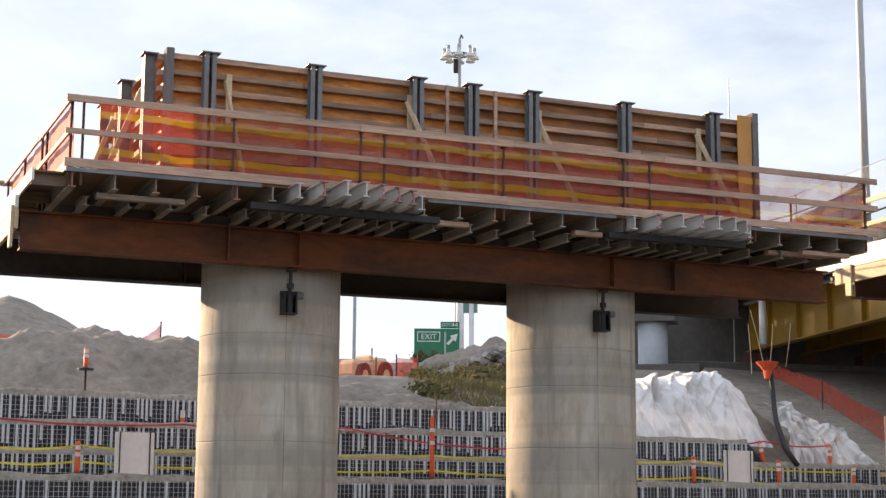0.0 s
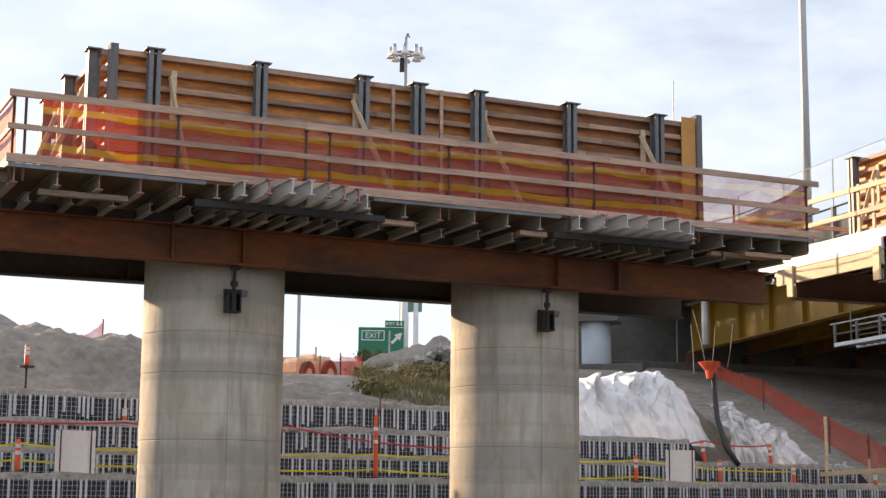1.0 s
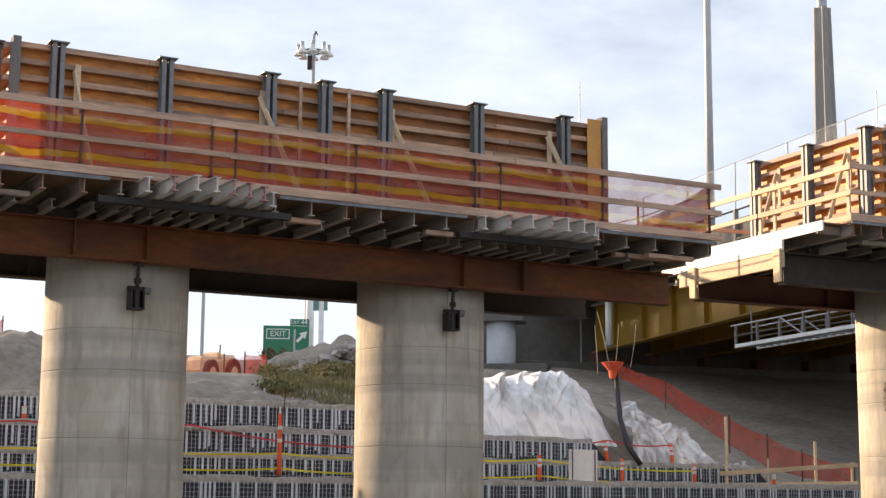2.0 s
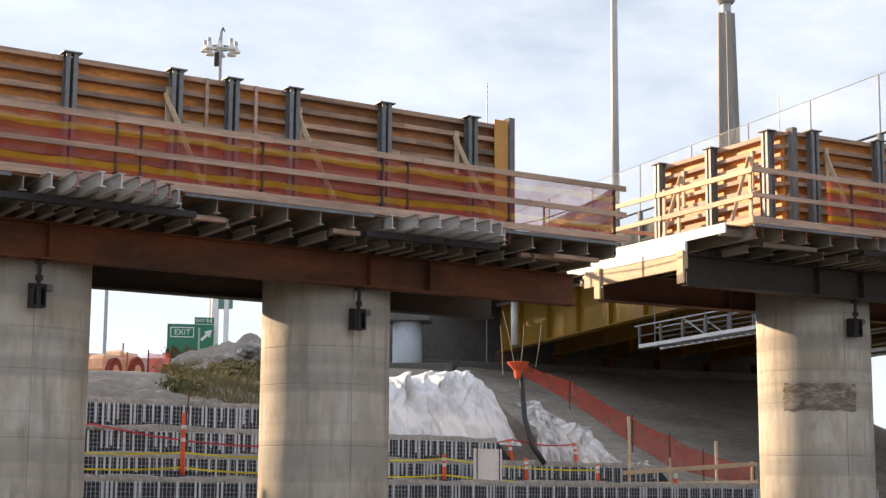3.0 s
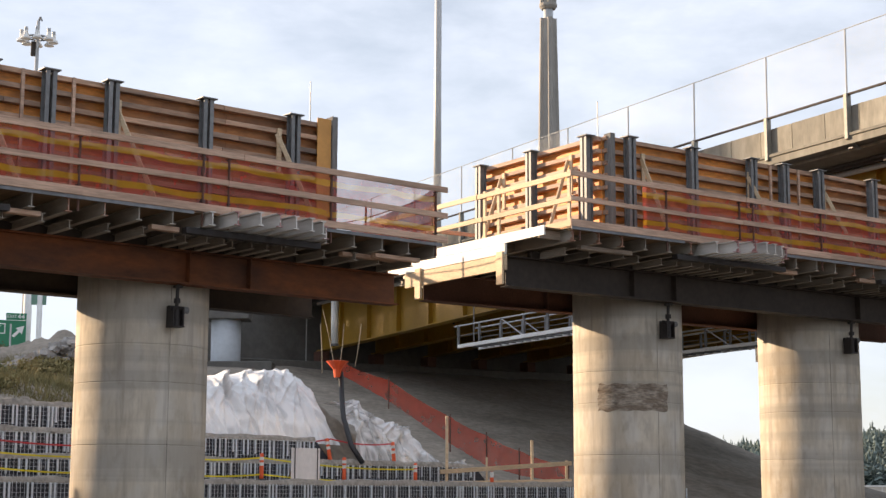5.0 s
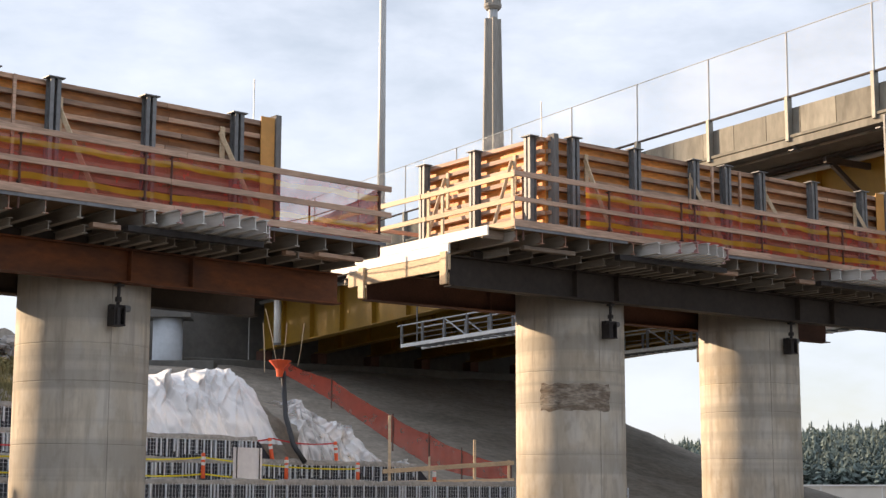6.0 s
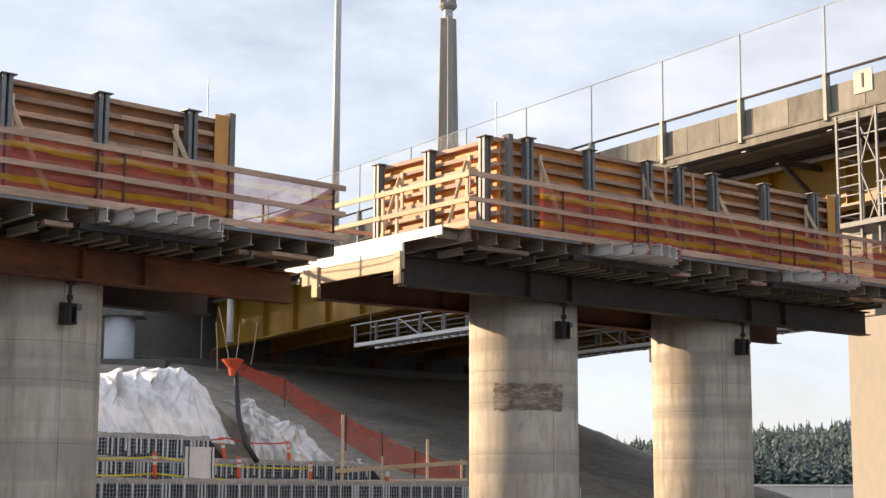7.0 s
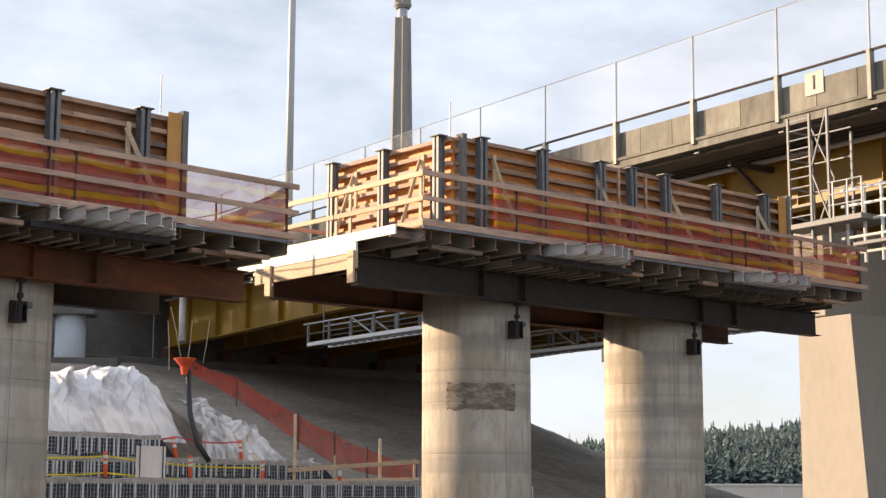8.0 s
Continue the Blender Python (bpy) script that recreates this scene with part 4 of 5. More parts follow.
catwalk(44.6, 41.0, 58.0, 6.45, "steel catwalk slung under the far girders")

# pier of the standing bridge
t = thing("bridge_pier", BM, "tall pale concrete pier with a battered side", "pier")
bm = bmesh.new()
lo = [bm.verts.new(v) for v in ((30.55, 37, -1.5), (33.25, 37, -1.5), (33.25, 40.5, -1.5), (30.55, 40.5, -1.5))]
hi = [bm.verts.new(v) for v in ((31.06, 37, 5.45), (33.2, 37, 5.45), (33.2, 40.5, 5.45), (31.06, 40.5, 5.45))]
for i in range(4):
    bm.faces.new((lo[i], lo[(i + 1) % 4], hi[(i + 1) % 4], hi[i]))
bm.faces.new(hi)
bm.faces.new(lo[::-1])
bmesh.ops.recalc_face_normals(bm, faces=bm.faces)
bmesh.ops.bevel(bm, geom=bm.edges[:], offset=0.03, segments=2, affect="EDGES")
part("shaft", bm, PIER, t)
part("head", box(32.0, 33.25, 36.95, 48.5, 5.47, 8.3, 0.03), PIER, t)

# round column at the abutment, downpipe and ropes
p = at(-6.4, 84)
t = thing("pale_column", pose(p.x, p.y, 0), "round pale column beside the abutment", "column")
part("shaft", spun([(0.8, 6.0), (0.8, EYE + 9.55)], 32), PALE, t, smooth=True)
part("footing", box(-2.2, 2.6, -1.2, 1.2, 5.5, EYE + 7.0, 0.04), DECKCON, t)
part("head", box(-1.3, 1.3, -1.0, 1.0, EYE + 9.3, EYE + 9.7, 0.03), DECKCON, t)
t = thing("downpipe", BM, "short white drain pipe under the bridge edge", "pipe")
part("pipe", tube([(74.8, 35.8, 7.95), (74.8, 35.8, 10.97)], 0.2, 14), WHITEPAINT, t, smooth=True)
part("flange", tube([(74.8, 35.8, 7.9), (74.8, 35.8, 8.0)], 0.24, 14), GALV, t)
for (z1, h1), (z2, h2) in (((-2.95, .1094), (-2.86, .0775)), ((-2.87, .1186), (-2.45, .0856)), ((-2.07, .1095), (-2.24, .0783)), ((-1.44, .1095), (-1.65, .082))):
    t = thing("hanging_rope", None, "thin tan rope hanging from the bridge", "rope", "hanging ropes")
    D = 78
    p, q = at(z1, D, h1 * D), at(z2, D, h2 * D)
    mid = (p + q) / 2 + Vector((0.03, 0, 0))
    part("rope", tube([p, mid, q], 0.021, 6), NEWWOOD, t)

# ---- plastic sheeting over the slope behind the wall ----
def sheet_material():
    m = bpy.data.materials.new("white_plastic_sheet")
    m.use_nodes = True
    nt = m.node_tree
    b = nt.nodes["Principled BSDF"]
    b.inputs["Base Color"].default_value = (0.72, 0.71, 0.70, 1)
    b.inputs["Roughness"].default_value = 0.28
    n = nt.nodes.new("ShaderNodeTexNoise")
    n.inputs["Scale"].default_value, n.inputs["Detail"].default_value, n.inputs["Distortion"].default_value = 1.6, 8, 1.2
    co = nt.nodes.new("ShaderNodeTexCoord")
    mp = nt.nodes.new("ShaderNodeMapping")
    mp.inputs["Scale"].default_value = (1.2, 0.6, 0.6)
    nt.links.new(co.outputs["Object"], mp.inputs["Vector"])
    nt.links.new(mp.outputs["Vector"], n.inputs["Vector"])
    r = nt.nodes.new("ShaderNodeValToRGB")
    r.color_ramp.elements[0].color, r.color_ramp.elements[1].color = (0.62, 0.62, 0.62, 1), (0.84, 0.84, 0.84, 1)
    r.color_ramp.elements[0].position, r.color_ramp.elements[1].position = 0.36, 0.56
    nt.links.new(n.outputs["Fac"], r.inputs["Fac"])
    nt.links.new(r.outputs["Color"], b.inputs["Base Color"])
    bp = nt.nodes.new("ShaderNodeBump")
    bp.inputs["Strength"].default_value, bp.inputs["Distance"].default_value = 0.25, 0.04
    nt.links.new(n.outputs["Fac"], bp.inputs["Height"])
    nt.links.new(bp.outputs["Normal"], b.inputs["Normal"])
    return m


SHEET = sheet_material()
let_through(SHEET, 0.06)
CLEARSHEET = sheet_material()
CLEARSHEET.name = "clear_plastic_sheet"
ct = CLEARSHEET.node_tree
clear = ct.nodes.new("ShaderNodeBsdfTransparent")
cmix = ct.nodes.new("ShaderNodeMixShader")
crange = ct.nodes.new("ShaderNodeMapRange")
crange.inputs["From Min"].default_value, crange.inputs["From Max"].default_value = 0.35, 0.62
crange.inputs["To Min"].default_value, crange.inputs["To Max"].default_value = 0.25, 0.85
cnoise = [n for n in ct.nodes if n.type == "TEX_NOISE"][0]
ct.links.new(cnoise.outputs["Fac"], crange.inputs["Value"])
ct.links.new(crange.outputs["Result"], cmix.inputs["Fac"])
ct.links.new(clear.outputs["BSDF"], cmix.inputs[1])
ct.links.new(ct.nodes["Principled BSDF"].outputs["BSDF"], cmix.inputs[2])
ct.links.new(cmix.outputs["Shader"], ct.nodes["Material Output"].inputs["Surface"])


def crease_lines(width, seed, peaks, count):
    """Straight creases over a sheet (along, up from 0 to 1): most fan out below the peaks, some run across."""
    rng = random.Random(seed)
    out = []
    for k in range(count):
        u, v = rng.choice(peaks)
        a = (u * width + rng.gauss(0, 0.12), v + rng.uniform(-0.25, 0.12))
        if k % 4 == 3:
            a = (rng.uniform(0, width), rng.uniform(0.25, 0.9))
        turn = rng.gauss(0, 0.55)
        ln = rng.uniform(1.2, 4.0)
        b = (a[0] + ln * math.sin(turn), a[1] - ln * math.cos(turn) / 4.0)
        out.append((a, b, rng.uniform(0.08, 0.24) * rng.choice((1, 1, -0.8)), rng.uniform(0.035, 0.12)))
    return out


def draped(name, w0, w1, top, q0, q1, low, label, seed, mat, peaks, lean_left=0.0, lean_right=0.0):
    """A sheet over a mound: from the wall's edge at q0 up to q1, along the wall from w0 to w1."""
    nu, nv = 230, 110
    U, V = np.meshgrid(np.linspace(0, 1, nu + 1), np.linspace(0, 1, nv + 1), indexing="ij")
    W = (w1 - w0) * U
    F = np.zeros_like(U)
    for (ax, ay), (bx, by), amp, wide in crease_lines(w1 - w0, seed, peaks, 120):
        dx, dy = bx - ax, (by - ay) * 4.0
        s = np.clip(((W - ax) * dx + (V - ay) * 4.0 * dy) / (dx * dx + dy * dy), 0, 1)
        d = np.hypot(W - ax - s * dx, (V - ay) * 4.0 - s * dy)
        F += amp * np.exp(-d / wide) * (1 - 0.6 * s)
    verts = []
    for i in range(nu + 1):
        u = i / nu
        tz, lz = top(u), low(u)
        for j in range(nv + 1):
            v = j / nv
            k = math.sin(min(1.0, v / 0.72) * math.pi / 2) ** 0.8
            w = w0 + (w1 - w0) * u - (1 - v) * (lean_left * (1 - u) + lean_right * u)
            swag = 0.16 * noise.noise((w * 0.55 + seed, v * 2.0, 3.0)) + 0.05 * noise.noise((w * 1.6 + seed, v * 5.0, 8.0))
            f = float(F[i, j]) * min(1.0, max(0.0, (0.80 - v) / 0.35)) + 0.5 * swag
            verts.append((w + 0.12 * noise.noise((v * 3, u * 7, seed)), q0 + (q1 - q0) * v - 0.8 * f, lz + (tz - lz) * k + 0.45 * f * min(1.0, 3 * v)))
    n = nv + 1
    faces = [(i * n + j, (i + 1) * n + j, (i + 1) * n + j + 1, i * n + j + 1) for i in range(nu) for j in range(nv)]
    me = bpy.data.meshes.new("sheet")
    me.from_pydata(verts, [], faces)
    t = thing(name, WALL, label, "plastic sheet", "plastic sheets")
    part("sheet", me, mat, t, smooth=True)
    part("weight_board", box(w0 + 1.2, w1 - 1.5, q1 - 0.2, q1 + 0.1, top(0.5) - 0.25, top(0.5) - 0.15), TIMBER, t)


draped("plastic_sheet", 16.6, 23.0, lambda u: 3.40 + 0.10 * math.sin(u * 11) + 0.42 * smooth01(u / 0.6) - 1.5 * smooth01((u - 0.90) / 0.10), 0.15, 4.2, lambda u: 1.62 - 0.1 * u, "crumpled white plastic sheeting draped over a soil mound", 1, SHEET, ((0.08, 0.72), (0.3, 0.7), (0.58, 0.75), (0.8, 0.7)), 0.0, 1.2)
draped("plastic_sheet", 23.3, 28.3, lambda u: 3.0 + 0.25 * math.sin(u * 5) - 2.5 * u ** 1.1, -0.3, 3.0, lambda u: 0.95 - 0.45 * u, "loose end of white plastic sheeting sliding down the slope", 6, CLEARSHEET, ((0.1, 0.8), (0.45, 0.7), (0.8, 0.6)), 1.3, 0.0)
p = Vector((*(WO + WE * 21.5 + WN * 4.5), 0))
heap("soil_mound", p.x, p.y, 6.5, 4.2, 1.0, 4.1, SOIL, "soil mound under the plastic sheeting", "soil mound", 2.2, 42, 1.9)

# ---- things along the wall ----
def on_wall(az, q):
    """Point on the bearing az that lies q behind the wall's line."""
    d = Vector((math.sin(radians(az)), math.cos(radians(az))))
    k = (q + WO.dot(WN)) / d.dot(WN)
    return d * k


def delineator(az, q, z, h, tilt=0.0, pole=0.0):
    p = on_wall(az, q)
    t = thing("delineator_post", pose(p.x, p.y, EYE + z, 0, tilt, 0), "orange plastic delineator post with white bands on the ledge", "traffic post", "delineator posts")
    part("tube", spun([(0.065, 0), (0.06, h * 0.2), (0.055, h * 0.97), (0.03, h)], 14), ORANGE, t, smooth=True)
    part("base", spun([(0.19, 0), (0.19, 0.04), (0.08, 0.07)], 14), BLACKPIPE, t)
    for k in (0.55, 0.75):
        part("white_band", spun([(0.0605, h * k), (0.0605, h * k + 0.09)], 14), WHITEPAINT, t, "white reflective band")
    if z > 2.5:
        part("stake", tube([(0, 0, -0.9), (0, 0, 0.1)], 0.03, 6), IRON, t)
    if pole:
        part("rod", tube([(0.04, 0, h * 0.8), (0.12, 0, h + pole)], 0.018, 6), IRON, t)


for args in ((-27.25, -1.7, 0.40, 0.78), (-14.5, -1.7, 0.40, 1.62, 0, 0.5), (-5.0, -1.7, 0.38, 0.78), (-2.0, -1.7, 0.38, 0.72), (0.6, -1.7, 0.36, 0.62),
             (-2.5, -0.6, 0.95, 0.75, -9), (-0.17, -0.6, 0.85, 0.8, -4), (-23.6, -0.2, 1.62, 0.42), (-27.1, 0.3, 2.95, 0.55), (3.4, -1.7, 0.36, 0.4)):
    delineator(*args)


def tape(name, pts, mat, label):
    t = thing(name, None, label, "barrier tape", "barrier tapes")
    bm = bmesh.new()
    prev = None
    for i, (a, b) in enumerate(zip(pts, pts[1:])):
        a, b = Vector(a), Vector(b)
        n = 12
        for k in range(n + (i == len(pts) - 2)):
            u = k / n
            p = a.lerp(b, u) - Vector((0, 0, 0.10 * 4 * u * (1 - u)))
            tw = 0.018 * noise.noise((p.x * 1.3, p.y, 0))
            pair = (bm.verts.new(p + Vector((0, tw, -0.022))), bm.verts.new(p + Vector((0, -tw, 0.022))))
            if prev:
                bm.faces.new((prev[0], pair[0], pair[1], prev[1]))
            prev = pair
    part("tape", bm, mat, t)


def tape_pts(rows):
    out = []
    for az, tan, q in rows:
        p = on_wall(az, q)
        out.append((p.x, p.y, EYE + tan * p.length))
    return out


tape("yellow_tape", tape_pts([(-30.8, .0297, -1.7), (-27.25, .0298, -1.7), (-21, .0290, -1.7), (-14.5, .0258, -1.7), (-9, .0252, -1.7), (-5, .0235, -1.7), (0.6, .0165, -1.7)]), TAPEY, "yellow barrier tape strung between posts")
tape("yellow_tape", tape_pts([(-30.8, .0207, -1.7), (-27.25, .0200, -1.7), (-21, .0184, -1.7), (-14.5, .0163, -1.7), (-9, .0150, -1.7), (-5, .0130, -1.7), (0.6, .0095, -1.7)]), TAPEY, "yellow barrier tape strung between posts")
tape("red_tape", tape_pts([(-30.8, .0468, -0.9), (-23.6, .0437, -0.9), (-17.7, .0428, -0.9), (-11.9, .0301, -0.9), (-5.5, .034, -0.3), (-2.5, .0355, -0.5), (-0.17, .033, -0.5)]), TAPER, "red barrier tape strung along the upper ledge")

for az0, az1, z0, z1 in ((-25.97, -24.58, 0.42, 1.40), (-3.93, -2.89, 0.42, 1.33)):
    p, q = on_wall(az0, -1.9), on_wall(az1, -1.9)
    ang = math.atan2((q - p).y, (q - p).x)
    t = thing("white_panel", pose(p.x, p.y, EYE, 0, 0, math.degrees(ang)), "white sheet panel strapped upright on the ledge", "panel", "white panels")
    L = (q - p).length
    part("sheet", box(0, L, -0.004, 0.004, z0, z1), BOARD, t)
    for x in (0.1, L - 0.12):
        part("strap", box(x, x + 0.03, -0.03, -0.021, z0 - 0.02, z1 + 0.01), DARKSTEEL, t)
    for x in (0.25, L - 0.3):
        part("prop", beam((x, 0.03, z1 - 0.2), (x, 0.45, z0), 0.05, 0.05), TIMBER, t)

# timber fence on the ledge
t = thing("timber_fence", None, "pale timber post-and-rail fence on the ledge", "fence")
for az, top, w in ((1.75, .0506, 0.09), (3.21, .0245, 0.06), (4.87, .0353, 0.09), (6.12, .0225, 0.08)):
    p = on_wall(az, -1.6)
    part("post", box(-w / 2, w / 2, -w / 2, w / 2, 0.1, top * p.length, 0.006, pose(p.x, p.y, EYE)), NEWWOOD, t)
for tan0, tan1 in ((.0150, .0207), (.0075, .0095)):
    p, q = on_wall(1.5, -1.66), on_wall(6.3, -1.66)
    part("rail", beam((p.x, p.y, EYE + tan0 * p.length), (q.x, q.y, EYE + tan1 * q.length), 0.04, 0.14), NEWWOOD, t)

# black drain pipe and orange fence mesh down the slope
rows = ((-2.17, .0780, 0.9), (-2.12, .0620, 0.6), (-2.05, .0490, 0.0), (-1.75, .0314, -0.7), (-1.34, .0207, -1.2))
t = thing("drain_pipe", None, "black corrugated drain pipe lying down the sheeted slope", "pipe")
part("pipe", tube(tape_pts(rows), 0.08, 14), BLACKPIPE, t, smooth=True)
p = on_wall(-2.3, 0.9)
t = thing("orange_wrap", pose(p.x, p.y, EYE + 0.083 * p.length), "orange mesh bunched round the top of the pipe", "netting")
part("mesh", spun([(0.10, -0.40), (0.14, -0.15), (0.34, 0.08), (0.36, 0.11), (0.31, 0.12)], 10), ORANGE, t)


def mesh_fence(name, rows, mat, label):
    """A strip of fence mesh through posts: rows of bearing, upper and lower slope, distance."""
    bm = bmesh.new()
    prev = None
    for (a0, u0, l0, d0), (a1, u1, l1, d1) in zip(rows, rows[1:]):
        for k in range(15):
            s = k / 14
            az, up, lo, d = (x + (y - x) * s for x, y in ((a0, a1), (u0, u1), (l0, l1), (d0, d1)))
            d += 0.12 * noise.noise((az * 4, 0, 1))
            sag = 0.0012 * math.sin(math.pi * s)
            col = []
            for j in range(6):
                v = j / 5
                c = at(az + 0.05 * noise.noise((az * 5, j * 0.6, 0)), d + 0.15 * noise.noise((az * 5, j, 3)), (lo + (up - sag - lo) * v) * d)
                col.append(bm.verts.new(c))
            if prev and k:
                for j in range(5):
                    bm.faces.new((prev[j], col[j], col[j + 1], prev[j + 1]))
            prev = col
    t = thing(name, None, label, "safety fence", "orange fences")
    part("mesh", bm, mat, t, smooth=True)
    for az, up, lo, d in rows:
        p, q = at(az, d, lo * d - 0.3), at(az, d, up * d + 0.1)
        part("post", tube([p, q], 0.025, 6), IRON, t)


mesh_fence("safety_fence", ((-2.3, .086, .078, 60), (-0.4, .0735, .060, 59), (1.87, .0500, .0330, 57), (3.2, .0385, .0190, 56), (4.4, .0285, .0130, 55), (6.2, .0190, .0080, 54)), FENCENET, "orange safety mesh running down the slope")
mesh_fence("safety_fence", ((-18.2, .0870, .0745, 56), (-16.6, .0868, .0750, 56.5), (-15.85, .0872, .0758, 57)), THINNET, "thin orange safety mesh before the parked machine")
mesh_fence("safety_fence", ((-15.85, .0885, .0758, 57), (-15.05, .0888, .0765, 57)), FENCENET, "bunched orange safety mesh beside the parked machine")
mesh_fence("safety_fence", ((-31, .0990, .0930, 54), (-27.4, .0965, .0930, 54)), FENCENET, "faded orange mesh across the soil heap")
mesh_fence("safety_fence", ((-25.4, .0955, .0925, 55), (-24.49, .1067, .0905, 55)), FENCENET, "pink mesh corner on top of the soil heap")
mesh_fence("safety_fence", ((-24.0, .0600, .0560, 46), (-22.0, .0660, .0560, 46)), FENCENET, "orange mesh lying behind the wall")

# ---- parked machine behind the orange mesh ----
p = at(-17.05, 64)
t = thing("tractor", pose(p.x, p.y, ground_height(p.x, p.y) - 0.02, 0, 0, 62) @ Matrix.Diagonal((0.95, 1.0, 1.5, 1)), "tan compact construction machine parked on the bank", "machine")
part("hood", box(-1.1, 0.25, -0.5, 0.5, 0.35, 0.85, 0.12), MACHINE, t, smooth=False)
part("engine_cover", box(0.1, 1.1, -0.55, 0.55, 0.3, 0.95, 0.16), MACHINE, t)
part("seat_frame", box(-0.1, 0.15, -0.45, 0.45, 0.8, 1.0, 0.05), MACHINE, t)
for x, r in ((-0.65, 0.38), (0.65, 0.42)):
    for y in (-0.6, 0.6):
        w = part("wheel", tube([(x, y - 0.12, r), (x, y + 0.12, r)], r, 18), BLACKPIPE, t, smooth=False)
        part("rim", tube([(x, y - 0.13, r), (x, y + 0.13, r)], r * 0.5, 12), MACHINE, w)
part("exhaust", tube([(0.7, 0.2, 0.9), (0.7, 0.2, 1.25)], 0.03, 6), IRON, t)

# ---- lamps, masts and signs ----
p = Vector((1.75, 73.6))
t = thing("street_lamp", pose(p.x, p.y, 0), "tall tapered galvanised light pole on the bridge edge", "light pole")
part("pole", tube([(0, 0, EYE + 10.9), (0, 0, EYE + 20), (0.03, 0, EYE + 32)], 0.20, 14, 0.15), GALVLIGHT, t, smooth=True)
part("base_flange", tube([(0, 0, EYE + 11.2), (0, 0, EYE + 11.6)], 0.3, 10), GALV, t)

p = at(-13.58, 115)
t = thing("high_mast_lamp", pose(p.x, p.y, 0), "high mast light with a ring of floodlights", "light mast")
part("mast", tube([(0, 0, 6), (0, 0, EYE + 34.7)], 0.30, 12, 0.12), GALVLIGHT, t, smooth=True)
part("lamp_ring", tube([(0.75 * math.cos(a), 0.75 * math.sin(a), EYE + 33.4) for a in np.linspace(0, math.tau, 17)], 0.06, 6, caps=False), GALV, t)
part("hoist_box", box(-0.45, -0.1, -0.15, 0.15, EYE + 32.0, EYE + 33.1, 0.03), DARKSTEEL, t)
part("finial", merge(tube([(0, 0, EYE + 34.6), (0.15, 0, EYE + 35.0)], 0.08, 6), tube([(0.15, 0, EYE + 35.0), (0.28, 0, EYE + 34.7)], 0.06, 6)), GALV, t)
for k in range(8):
    a = k * math.tau / 8 + 0.2
    x, y = 1.15 * math.cos(a), 1.15 * math.sin(a)
    lamp = part("floodlight", spun([(0.14, 0.35), (0.16, 0.1), (0.34, -0.15), (0.36, -0.25), (0.3, -0.27)][::-1], 14), WHITEPAINT, t, "white floodlight housing")
    lamp.location = (x, y, EYE + 33.3)
    part("arm", tube([(0, 0, EYE + 33.4), (x, y, EYE + 33.4)], 0.04, 6), GALV, t)
    part("ballast", box(x - 0.12, x + 0.12, y - 0.1, y + 0.1, EYE + 33.6, EYE + 33.95, 0.02), GALVLIGHT, t)

p = at(5.58, 110)
t = thing("concrete_mast", pose(p.x, p.y, 0, 0, 0, 8), "tall ribbed concrete mast with a pale collar", "mast")


def ribbed(z0, z1, r0, r1):
    """A shaft of cross-shaped section with wide grooves."""
    bm = bmesh.new()
    shape = []
    for k in range(4):
        a = k * math.pi / 2
        for da, rr in ((-0.24, 0.98), (-0.08, 1.0), (0.08, 1.0), (0.24, 0.98), (0.36, 0.66), (math.pi / 2 - 0.36, 0.66)):
            shape.append((a + da, rr))
    rings = [[bm.verts.new((r * rr * math.cos(a), r * rr * math.sin(a), z)) for a, rr in shape] for z, r in ((z0, r0), (z1, r1))]
    n = len(shape)
    for i in range(n):
        bm.faces.new((rings[0][i], rings[0][(i + 1) % n], rings[1][(i + 1) % n], rings[1][i]))
    bm.faces.new(rings[1])
    bm.faces.new(rings[0][::-1])
    return bm


part("lower_shaft", ribbed(4, EYE + 34.6, 1.18, 0.62), MASTCON, t)
part("collar", spun([(0.36, EYE + 34.6), (0.36, EYE + 35.3)], 16), PALE, t)
part("bracket_ring", spun([(0.5, EYE + 35.3), (0.66, EYE + 35.5), (0.66, EYE + 35.7)], 16), MASTCON, t)
part("upper_shaft", ribbed(EYE + 35.5, EYE + 48, 0.62, 0.5), MASTCON, t)

for az, lo, hi in ((-3.46, .24, .2706), (7.41, .22, .2574)):
    p = at(az, 90)
    t = thing("whip_antenna", pose(p.x, p.y, 0), "thin upright antenna rod in the distance", "antenna", "antennas")
    part("rod", tube([(0, 0, 8), (0, 0, EYE + hi * 90)], 0.035, 6), GALVLIGHT, t)

# exit sign
D = 104
p, q = at(-15.2, D), at(-13.52, D)
SG = pose(p.x, p.y, EYE, 0, 0, math.degrees(math.atan2((q - p).y, (q - p).x)))
W = (q - p).length
t = thing("exit_sign", SG, "green highway exit sign with white lettering on steel posts", "road sign")
part("panel", box(0, W, -0.03, 0.03, 8.6, 11.15, 0.01), SIGNGREEN, t)
part("exit_tab", box(W * 0.58, W, -0.03, 0.03, 11.17, 11.62, 0.01), SIGNGREEN, t)
part("border", merge(box(0.2, 1.75, -0.045, -0.034, 10.88, 10.94), box(0.2, 1.75, -0.045, -0.034, 10.26, 10.32), box(0.2, 0.26, -0.045, -0.034, 10.32, 10.88), box(1.69, 1.75, -0.045, -0.034, 10.32, 10.88)), SIGNWHITE, t)
UPR = Matrix(((1, 0, 0, 0), (0, 0, -1, 0), (0, 1, 0, 0), (0, 0, 0, 1)))
letters("lettering", "EXIT", 0.52, pose(0.98, -0.04, 10.59) @ UPR, SIGNWHITE, t)
